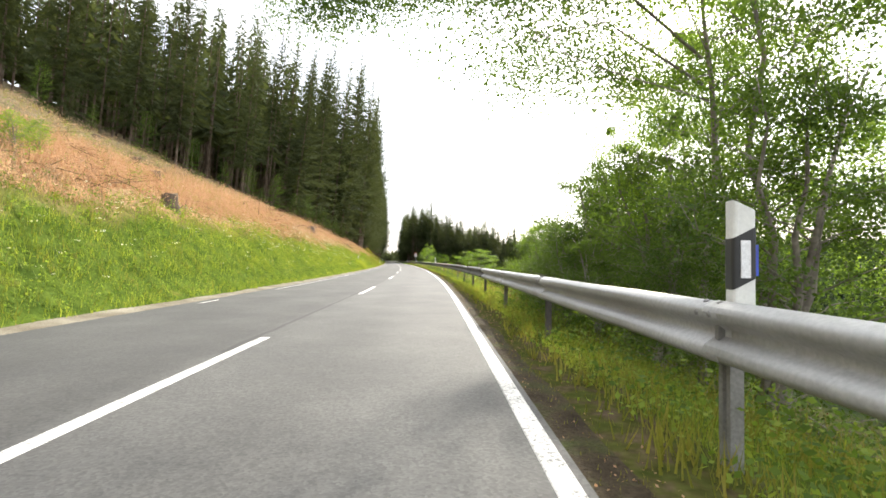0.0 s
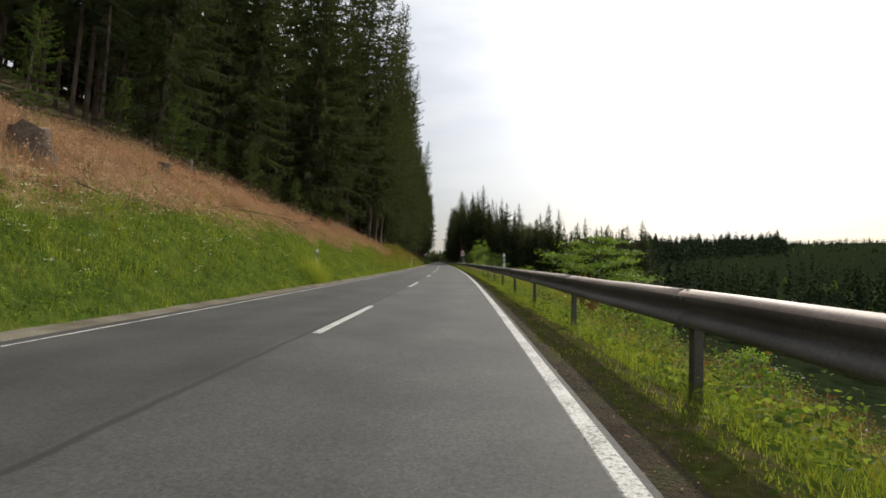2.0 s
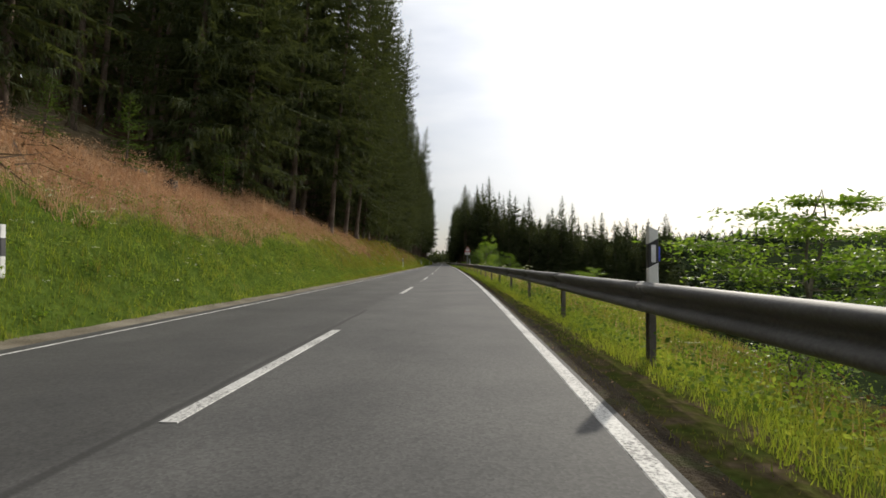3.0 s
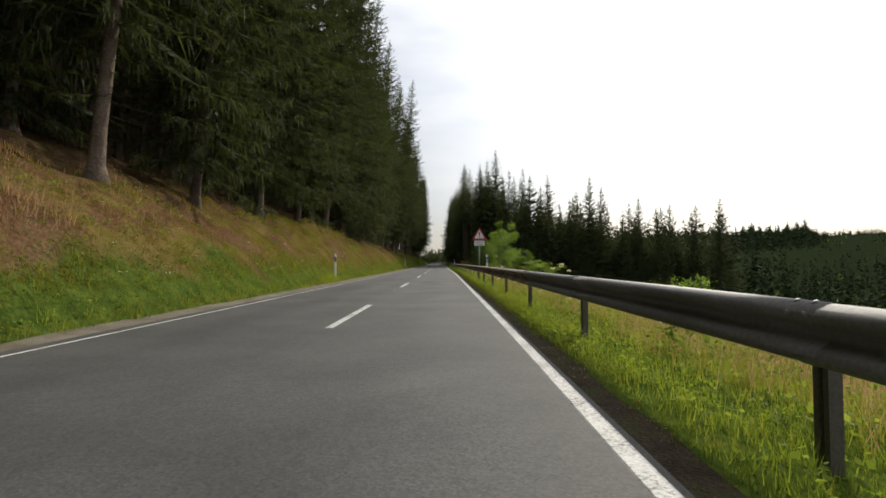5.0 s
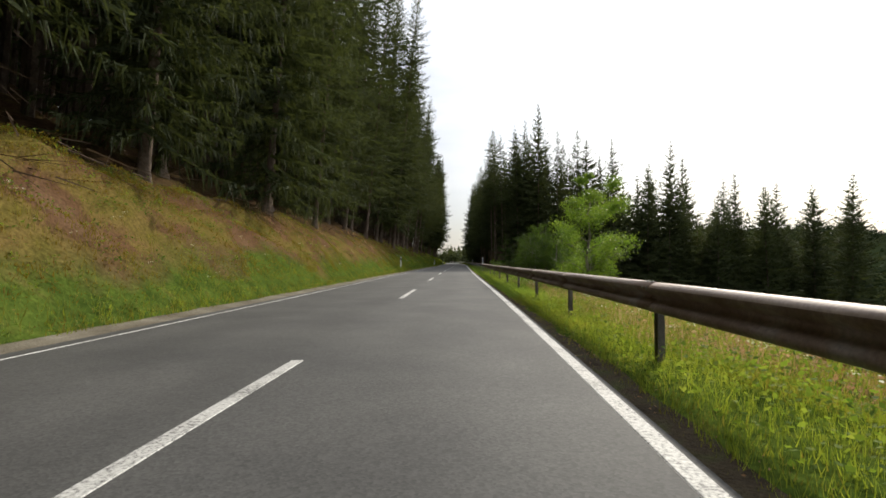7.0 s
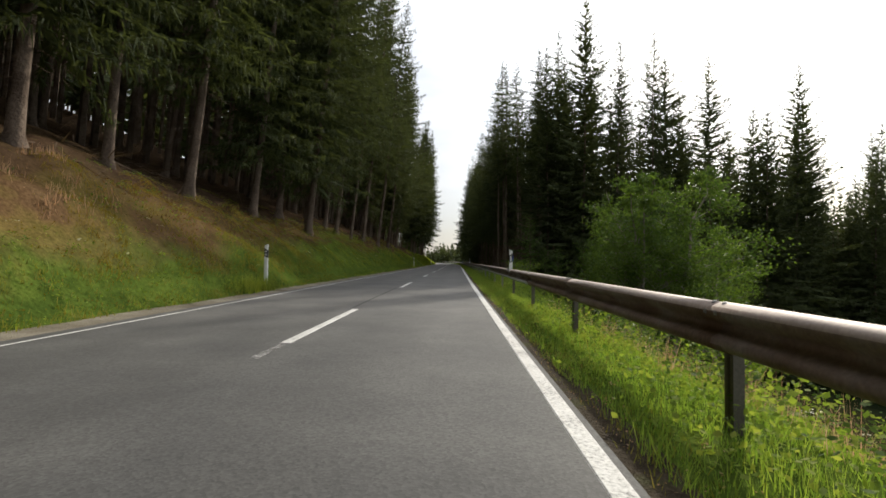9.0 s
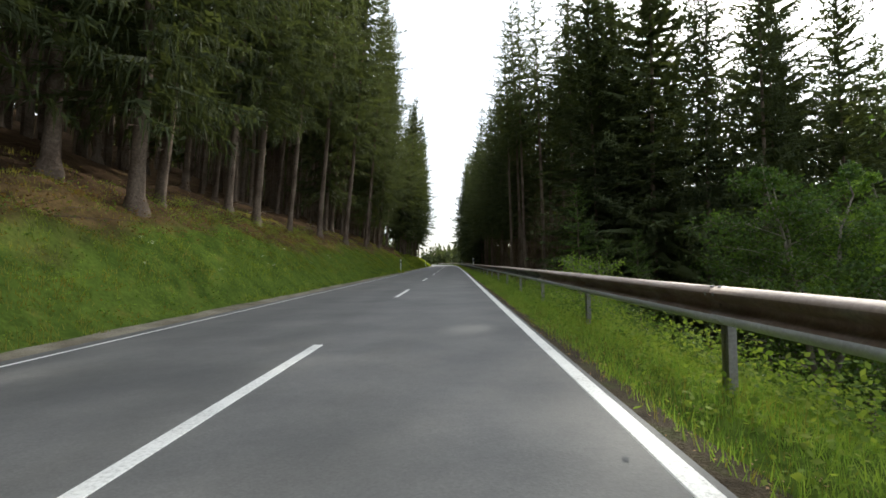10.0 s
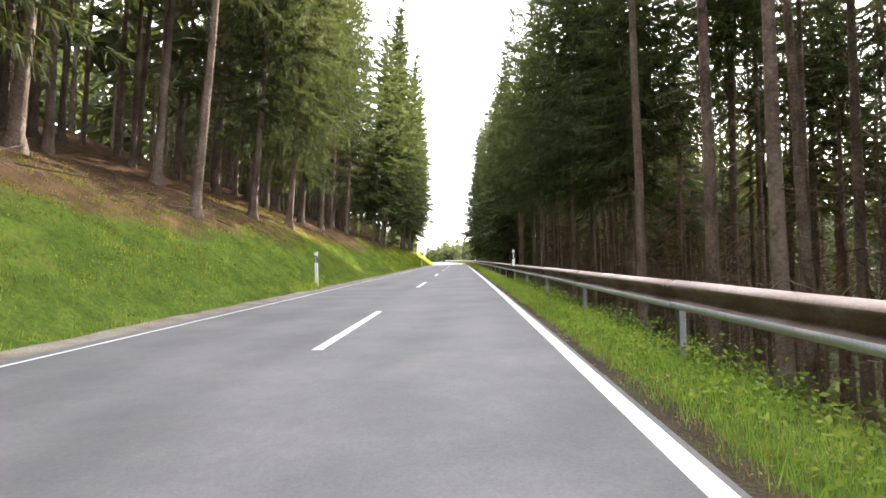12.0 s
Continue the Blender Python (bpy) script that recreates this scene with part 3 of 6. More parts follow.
def part(name, bm, material, parent, label="", smooth=False):
    me = bpy.data.meshes.new(name)
    bm.to_mesh(me)
    bm.free()
    me.materials.append(material)
    if smooth:
        for f in me.polygons:
            f.use_smooth = True
    return place(name, me, parent, label)


def grid_faces(rows, cols):
    a = np.arange(rows - 1)[:, None] * cols + np.arange(cols - 1)[None, :]
    a = a.ravel()
    return np.stack([a, a + 1, a + cols + 1, a + cols], -1)


# ---- ground ----
row_s = np.concatenate([np.arange(-60, -12, 6.0), np.arange(-12, 240, 1.2), np.arange(240, 330, 3), np.arange(330, 520, 12), np.array([560, 640, 760, 950, 1250, 1490])])
col_u = np.concatenate([[-1500, -900, -500, -300, -180, -120, -85, -60, -45, -36, -30], np.arange(-26, -12, 1.4), np.arange(-12, -3.8, 0.45), [-3.72, -3.5, -3.3, -2.0, 0, 1.5, 2.75, 2.95, 3.2, 3.5],
                        np.arange(3.9, 9, 0.5), np.arange(9.5, 20, 1.3), [22, 26, 31, 38, 47, 60, 75, 95, 120, 150, 185, 225, 270, 330, 400, 500, 700, 1000, 1500]])
S2, U2 = np.meshgrid(row_s, col_u, indexing="ij")
Z2 = land(S2, U2)
G_X = np.interp(S2, LINE_S, LINE_X) + U2 * np.cos(np.interp(S2, LINE_S, LINE_A))
G_Y = np.interp(S2, LINE_S, LINE_Y) + U2 * np.sin(np.interp(S2, LINE_S, LINE_A)) * np.clip(1 - (np.abs(U2) - 30) / 100, 0, 1)
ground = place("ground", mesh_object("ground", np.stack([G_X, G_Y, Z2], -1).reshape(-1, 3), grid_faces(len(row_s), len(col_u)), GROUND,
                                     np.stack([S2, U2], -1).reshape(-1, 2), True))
tagged(ground, "steep grassy bank, green verge and valley slope of earth", "ground", kind="structure")


def strip(name, us, zs, s0, s1, step, material, parent=None, ragged=0.0):
    """A strip along the road with the cross-section us, zs."""
    ss = np.arange(s0, s1 + step * 0.5, step)
    a, b = np.meshgrid(ss, np.array(us, float), indexing="ij")
    z = np.tile(np.array(zs, float), (len(ss), 1))
    if ragged:
        wob = ragged * (np.sin(ss * 1.7) + np.sin(ss * 0.63 + 1) + np.sin(ss * 4.1 + 2)) / 3
        b[:, 0] += wob
        b[:, 1] += wob
    pts = on_road_many(a.ravel(), b.ravel(), z.ravel())
    return place(name, mesh_object(name, pts, grid_faces(len(ss), len(us)), material, np.stack([a.ravel(), b.ravel()], -1)), parent)


road = strip("road", [ROAD_L, ROAD_L + 0.01, -2.2, -1.1, 0, 1.1, 2.2, ROAD_R - 0.01, ROAD_R], [-0.09, 0, 0, 0, 0, 0, 0, 0, -0.09], -50, 430, 2.0, ASPHALT)
tagged(road, "two-lane grey asphalt country road with a tarred seam", "road", kind="structure")
shoulder = strip("shoulder", [-3.66, -3.62, -3.42, -3.19], [-0.05, 0.03, 0.004, -0.012], -50, 430, 0.5, GRIT, ragged=0.12)
tagged(shoulder, "pale gravel shoulder along the asphalt edge", "shoulder", kind="structure")
soil = strip("verge_soil", [3.06, 2.99, 2.84, 2.725], [-0.05, -0.012, -0.006, -0.010], -50, 430, 0.25, SOIL, ragged=0.16)
tagged(soil, "bare soil strip beside the asphalt, coloured darker for the rail's shadow", "soil", kind="structure")

line_r = strip("edge_line", [2.565, 2.575, 2.63, 2.685, 2.695], [-0.002, 0.005, 0.005, 0.005, -0.002], -50, 430, 2.0, PAINT, road)
for s0, s1 in ((-50, -2), (3.0, 3.5), (8.6, 9.6), (14, 430)):
    strip("edge_line", [-2.962, -2.958, -2.945, -2.932, -2.928], [-0.002, 0.005, 0.005, 0.005, -0.002], s0, s1, 0.5 if s1 - s0 < 3 else 2.0, PAINT, road)
for k in range(-3, 33):
    strip("centre_dash", [-0.06, -0.055, 0, 0.055, 0.06], [-0.002, 0.005, 0.005, 0.005, -0.002], 12 * k, 12 * k + 4, 1.0, PAINT, road)
WORN = worn_paint()
for s0, s1 in ((68.3, 71.95), (93.5, 95.95), (130.2, 131.95), (143.1, 143.95)):
    strip("old_dash", [-0.05, 0, 0.05], [0.003, 0.004, 0.003], s0, s1, 0.2, WORN, road)


# ---- guard rail ----
# the beam's cross-section: outwards, upwards
BEAM = [(0.004, 0.445), (-0.028, 0.452), (-0.070, 0.472), (-0.082, 0.498), (-0.074, 0.530), (-0.030, 0.562), (-0.004, 0.580), (-0.004, 0.615),
        (-0.030, 0.633), (-0.074, 0.665), (-0.082, 0.697), (-0.070, 0.723), (-0.028, 0.743), (0.004, 0.750), (0.010, 0.742), (-0.022, 0.735),
        (-0.064, 0.717), (-0.076, 0.695), (-0.068, 0.670), (-0.026, 0.640), (0.002, 0.620), (0.002, 0.575), (-0.026, 0.555), (-0.068, 0.525),
        (-0.076, 0.500), (-0.064, 0.478), (-0.026, 0.459), (0.010, 0.452)]
RAIL_S = [-10, 0, 8, 24, 33, 70, 80, 100, 132, 142, 157, 173, 190, 230]
RAIL_U = [3.46, 3.47, 3.58, 3.66, 3.68, 3.51, 3.48, 3.48, 3.55, 3.58, 3.74, 3.80, 3.82, 3.85]
RAIL_Z = [0.022, 0.022, 0.008, 0.005, 0.014, 0.0, 0.008, 0.010, -0.028, -0.03, -0.032, -0.03, -0.06, -0.06]


def rail_face(s):
    """How far right of the centre line the beam runs: it swings out a little along the way."""
    return float(np.interp(s, RAIL_S, RAIL_U))


def rail_lift(s):
    return float(np.interp(s, RAIL_S, RAIL_Z))


def beam_mesh(s0, s1, material, lift=0.0, dent=0.0, lip=None, crest=None):
    ss = np.linspace(s0, s1, 7)
    n = len(BEAM)
    verts, faces = [], []
    for i, s in enumerate(ss):
        bend = dent * math.exp(-((i - 3.4) / 0.8) ** 2)
        for du, z in BEAM:
            verts.append(on_road(s, rail_face(s) + du + bend, z + lift + rail_lift(s) - bend * 0.5))
    for i in range(len(ss) - 1):
        for j in range(n):
            faces.append((i * n + j, i * n + (j + 1) % n, (i + 1) * n + (j + 1) % n, (i + 1) * n + j))
    faces.append(tuple(range(n))[::-1])
    faces.append(tuple(range((len(ss) - 1) * n, len(ss) * n)))
    me = mesh_object("beam", verts, faces, material, smooth=True)
    # lip and crest faces get the lighter, lit-looking colours
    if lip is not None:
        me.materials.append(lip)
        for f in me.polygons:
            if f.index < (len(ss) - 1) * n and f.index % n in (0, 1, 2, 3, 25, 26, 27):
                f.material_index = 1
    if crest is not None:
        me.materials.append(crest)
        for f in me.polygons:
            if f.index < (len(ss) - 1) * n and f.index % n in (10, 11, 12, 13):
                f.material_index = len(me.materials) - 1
    return me


def post_mesh(material):
    """Sigma-shaped steel post, 0.9 m long from just under the ground."""
    out = [(-0.028, -0.05), (0.028, -0.05), (0.028, -0.045), (-0.023, -0.045), (-0.023, -0.018), (0.0, -0.008), (0.0, 0.008), (-0.023, 0.018), (-0.023, 0.045), (0.028, 0.045),
           (0.028, 0.05), (-0.028, 0.05), (-0.028, 0.016), (-0.005, 0.006), (-0.005, -0.006), (-0.028, -0.016)]
    bm = bmesh.new()
    lo = [bm.verts.new((a * 1.2, b, -0.55)) for a, b in out]
    hi = [bm.verts.new((a * 1.2, b, 0.70)) for a, b in out]
    for i in range(len(out)):
        j = (i + 1) % len(out)
        bm.faces.new((lo[i], lo[j], hi[j], hi[i]))
    bm.faces.new(hi)
    me = bpy.data.meshes.new("post")
    bm.to_mesh(me)
    bm.free()
    me.materials.append(material)
    return me


def bolt_mesh():
    bm = bmesh.new()
    bmesh.ops.create_uvsphere(bm, u_segments=8, v_segments=5, radius=0.017)
    for v in bm.verts:
        v.co.z *= 0.55
    me = bpy.data.meshes.new("bolt")
    bm.to_mesh(me)
    bm.free()
    me.materials.append(POST_STEEL)
    return me


rail = new("guard_rail")
tagged(rail, "weathered galvanised steel crash barrier with W-shaped beam on posts", "guard rail")
POST, POST_DARKER, BOLT = post_mesh(POST_STEEL), post_mesh(POST_DARK), bolt_mesh()
rng = random.Random(4)
STEP = 4.16
for i in range(-3, 84):
    s0 = STEP * i + float(np.interp(STEP * i, [45, 68, 90, 160, 175, 190], [0.33, 0.12, 0.0, 0.0, 0.15, 0.6]))
    pale_top = 26 < s0 < 46
    rust = 86 < s0 < 165 or s0 > 165 and rng.random() < 0.8
    dent = 0.15 if i == 4 else rng.choice((0, 0, 0, 0.012, 0.02))
    b = place("beam", beam_mesh(s0 - 0.12, s0 + STEP, RUSTY if rust else (STEEL if s0 < 12 else DARK_STEEL), 0.004 * (i % 2), dent, LIP if s0 > 148 else None, CREST if pale_top or s0 > 84 else None), rail)
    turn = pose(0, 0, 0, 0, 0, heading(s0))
    place("post", POST if s0 > 158 or s0 < 2 else POST_DARKER, rail, m=Matrix.Translation(on_road(s0, rail_face(s0) + 0.064, rail_lift(s0))) @ turn)
    if -4 < s0 < 215:
        for ds, du, z, ry in ((-0.06, -0.025, 0.747, 20), (0.06, -0.025, 0.747, 20), (-0.06, -0.08, 0.69, 90), (0.06, -0.08, 0.69, 90)):
            place("bolt", BOLT, b, m=Matrix.Translation(on_road(s0 + ds, rail_face(s0) + du, z + rail_lift(s0) + 0.004 * (i % 2))) @ turn @ pose(0, 0, 0, 0, -ry, 0))


# ---- delineator posts ----
def prism(bm, outline, z0, z1, shear=0.0):
    lo = [bm.verts.new((x, y, z0 + shear * x)) for x, y in outline]
    hi = [bm.verts.new((x, y, z1 + shear * x)) for x, y in outline]
    k = len(outline)
    for i in range(k):
        bm.faces.new((lo[i], lo[(i + 1) % k], hi[(i + 1) % k], hi[i]))
    bm.faces.new(hi)
    bm.faces.new(lo[::-1])


def rounded(w, d, r=0.02, k=3):
    pts = []
    for cx, cy, a0 in ((w / 2 - r, d / 2 - r, 0), (-w / 2 + r, d / 2 - r, 90), (-w / 2 + r, -d / 2 + r, 180), (w / 2 - r, -d / 2 + r, 270)):
        for i in range(k + 1):
            a = radians(a0 + 90 * i / k)
            pts.append((cx + r * math.cos(a), cy + r * math.sin(a)))
    return pts


def box(bm, x0, x1, y0, y1, z0, z1):
    prism(bm, [(x0, y0), (x1, y0), (x1, y1), (x0, y1)], z0, z1)


def delineator(side, blue, label):
    """Hollow plastic roadside marker post. side: +1 right of the road, -1 left of it."""
    top = new("delineator_post")
    tagged(top, label, "delineator post", "delineator posts")
    w, d = 0.105, 0.10
    bm = bmesh.new()
    prism(bm, rounded(w, d), -0.3 if side < 0 else 0.36, 0.67)
    lo_verts = [v for v in bm.verts if v.co.z > 0.6]
    for v in lo_verts:
        v.co.z += side * v.co.x * 0.55
    part("lower_shaft", bm, WHITE_PLASTIC, top, smooth=False)
    if side > 0:
        bm = bmesh.new()
        box(bm, -0.11, -0.058, -0.02, 0.02, 0.38, 0.50)
        part("bracket", bm, POST_STEEL, top, "zinc bracket")
    bm = bmesh.new()
    prism(bm, rounded(w + 0.004, d + 0.004), 0.672, 0.918, side * 0.55)
    band = part("black_band", bm, BLACK_PLASTIC, top, "black slanted band")
    bm = bmesh.new()
    prism(bm, rounded(w, d), 0.92, 1.05, side * 0.55)
    for v in bm.verts:
        if v.co.z > 1.0:
            v.co.z = 1.05 - side * v.co.x * 0.5
    part("cap", bm, WHITE_PLASTIC, top)
    bm = bmesh.new()
    if side > 0:
        box(bm, -0.022, 0.022, -d / 2 - 0.008, -d / 2 + 0.004, 0.70, 0.88)
    else:
        box(bm, -0.022, 0.022, -d / 2 - 0.008, -d / 2 + 0.004, 0.72, 0.77)
        box(bm, -0.022, 0.022, -d / 2 - 0.008, -d / 2 + 0.004, 0.82, 0.87)
    part("reflector", bm, GLASSY, band, "white reflector")
    if blue:
        bm = bmesh.new()
        prism(bm, [(w / 2 - 0.002, -0.04), (w / 2 + 0.022, -0.02), (w / 2 + 0.022, 0.02), (w / 2 - 0.002, 0.04)], 0.71, 0.86)
        part("wildlife_reflector", bm, BLUE_PLASTIC, band, "blue wildlife warning reflector")
    return top


del_right = delineator(1, True, "white plastic delineator with black band and blue reflector on the barrier")
del_left = delineator(-1, False, "white plastic delineator post with black band in tall grass")
for s, u in ((50.3, 3.72), (100.4, 3.74), (153.8, 3.66), (207.5, 3.75), (258, 3.75)):
    copy_thing(del_right, Matrix.Translation(on_road(s, u, 0.26)) @ pose(0, 0, 0, 0, 0, heading(s) - 6))
for s, u in ((51.6, -4.5), (101.9, -3.85), (153.9, -4.05), (204.8, -3.8), (256, -3.8)):
    copy_thing(del_left, Matrix.Translation(on_road(s, u, 0.38 if s < 60 else (0.36 if s < 160 else 0.28))) @ pose(0, 0, 0, 0, rng.uniform(-1, 1), heading(s) + 3))
del_right.matrix_basis = Matrix.Translation(on_road(0.27, 3.55, 0.19)) @ pose(0, 0, 0, 0, 0, heading(1) - 8)
del_left.matrix_basis = Matrix.Translation(on_road(-1.0, -4.0, 0.3)) @ pose(0, 0, 0, 0, 0, 2)


# ---- warning sign ----
def rounded_poly(corners, r, k=5):
    pts = []
    m = len(corners)
    for i in range(m):
        p, a, b = Vector(corners[i]), Vector(corners[i - 1]), Vector(corners[(i + 1) % m])
        da, db = (a - p).normalized(), (b - p).normalized()
        half = da.angle(db) / 2
        t = r / math.tan(half)
        c = p + (da + db).normalized() * (r / math.sin(half))
        s, e = p + da * t - c, p + db * t - c
        for j in range(k + 1):
            v = s.lerp(e, j / k).normalized() * r
            pts.append(tuple(c + v))
    return pts


def plate(outline, y0, y1):
    bm = bmesh.new()
    a = [bm.verts.new((x, y0, z)) for x, z in outline]
    b = [bm.verts.new((x, y1, z)) for x, z in outline]
    k = len(outline)
    bm.faces.new(a)
    bm.faces.new(b[::-1])
    for i in range(k):
        bm.faces.new((a[i], b[i], b[(i + 1) % k], a[(i + 1) % k]))
    bmesh.ops.recalc_face_normals(bm, faces=bm.faces)
    return bm


def lettering(words, size, x, z, y, parent, material):
    cu = bpy.data.curves.new("lettering", "FONT")
    cu.body, cu.size, cu.align_x, cu.align_y, cu.extrude = words, size, "CENTER", "CENTER", 0.001
    cu.space_character = 1.08
    tmp = bpy.data.objects.new("lettering", cu)
    scene.collection.objects.link(tmp)
    me = bpy.data.meshes.new_from_object(tmp.evaluated_get(bpy.context.evaluated_depsgraph_get()))
    bpy.data.objects.remove(tmp)
    me.materials.clear()
    me.materials.append(material)
    return place("lettering", me, parent, m=pose(x, y, z, 90, 0, 0))


def warning_sign():
    top = new("traffic_sign")
    tagged(top, "red-bordered triangular warning sign with exclamation mark above a text plate", "traffic sign")
    bm = bmesh.new()
    bmesh.ops.create_cone(bm, cap_ends=True, segments=14, radius1=0.03, radius2=0.03, depth=3.4)
    bmesh.ops.translate(bm, verts=bm.verts, vec=(0, 0, 1.08))
    pole = part("pole", bm, POLE, top, "grey steel pole", True)
    bm = bmesh.new()
    bmesh.ops.create_cone(bm, cap_ends=True, segments=14, radius1=0.036, radius2=0.03, depth=0.05)
    bmesh.ops.translate(bm, verts=bm.verts, vec=(0, 0, 2.80))
    part("pole_cap", bm, POLE, top)
    side, z0 = 0.84, 2.16
    tri = lambda k, dz: rounded_poly([(-side * k / 2, z0 + dz), (side * k / 2, z0 + dz), (0, z0 + dz + side * k * 0.866)], 0.04 * k)
    red = part("triangle_plate", plate(tri(1.0, 0), -0.055, -0.045), SIGN_RED, top, "red triangular plate")
    part("white_field", plate(tri(0.66, 0.10), -0.058, -0.0552), SIGN_WHITE, red, "white field")
    ex = plate([(-0.022, 2.385), (0.022, 2.385), (0.036, 2.60), (0.030, 2.615), (-0.030, 2.615), (-0.036, 2.60)], -0.061, -0.0582)
    part("exclamation_bar", ex, SIGN_BLACK, red)
    dot = plate([(0.030 * math.cos(a), 2.335 + 0.030 * math.sin(a)) for a in np.linspace(0, 2 * math.pi, 16, endpoint=False)], -0.061, -0.0582)
    part("exclamation_dot", dot, SIGN_BLACK, red)
    part("back_plate", plate(tri(0.99, 0.004), -0.0448, -0.040), SIGN_BACK, red, "bare aluminium back")
    box_o = lambda w, h, zc, r: rounded_poly([(-w / 2, zc - h / 2), (w / 2, zc - h / 2), (w / 2, zc + h / 2), (-w / 2, zc + h / 2)], r)
    zc = 2.0
    rim = part("text_plate", plate(box_o(0.60, 0.31, zc, 0.03), -0.055, -0.045), SIGN_BLACK, top, "black-rimmed text plate")
    part("text_field", plate(box_o(0.57, 0.28, zc, 0.025), -0.058, -0.0552), SIGN_WHITE, rim, "white field")
    lettering("Straßen-", 0.125, 0, zc + 0.06, -0.0592, rim, SIGN_BLACK)
    lettering("schäden", 0.125, 0, zc - 0.065, -0.0592, rim, SIGN_BLACK)
    for z in (2.0, 2.3, 2.55):
        bm = bmesh.new()
        box(bm, -0.05, 0.05, -0.0398, 0.035, z - 0.015, z + 0.015)
        part("clamp", bm, POLE, top)
    top.matrix_basis = Matrix.Translation(on_road(104.2, 3.64, 0.0)) @ pose(0, 0, 0, 0, 0.4, heading(104) + 3)
    return top


warning_sign()


# ---- spruces ----
def kites(base, way, length, width, roll, rnd):
    """Flat needle sprays or leaves: a four-cornered blade from each base point along its way."""
    n = len(base)
    way = way / np.linalg.norm(way, axis=1, keepdims=True)
    ref = np.tile(np.array([0.0, 0.0, 1.0]), (n, 1)) + rnd.normal(0, roll, (n, 3))
    side = np.cross(way, ref)
    side /= np.linalg.norm(side, axis=1, keepdims=True) + 1e-9
    mid = base + way * (length * 0.45)[:, None]
    v = np.stack([base, mid + side * width[:, None], base + way * length[:, None], mid - side * width[:, None]], 1)
    return v.reshape(-1, 3), np.arange(4 * n).reshape(-1, 4)


def tube(points, radii, k=7):
    """Verts and faces of a tapered tube through the points."""
    verts, faces = [], []
    pts = [np.asarray(p, float) for p in points]
    for i, p in enumerate(pts):
        d = pts[min(i + 1, len(pts) - 1)] - pts[max(i - 1, 0)]
        d /= np.linalg.norm(d) + 1e-9
        a = np.cross(d, [0.31, 0.95, 0.05])
        a /= np.linalg.norm(a)
        b = np.cross(d, a)
        for j in range(k):
            t = 2 * math.pi * j / k
            verts.append(p + radii[i] * (a * math.cos(t) + b * math.sin(t)))
    for i in range(len(pts) - 1):
        for j in range(k):
            faces.append((i * k + j, i * k + (j + 1) % k, (i + 1) * k + (j + 1) % k, (i + 1) * k + j))
    return verts, faces


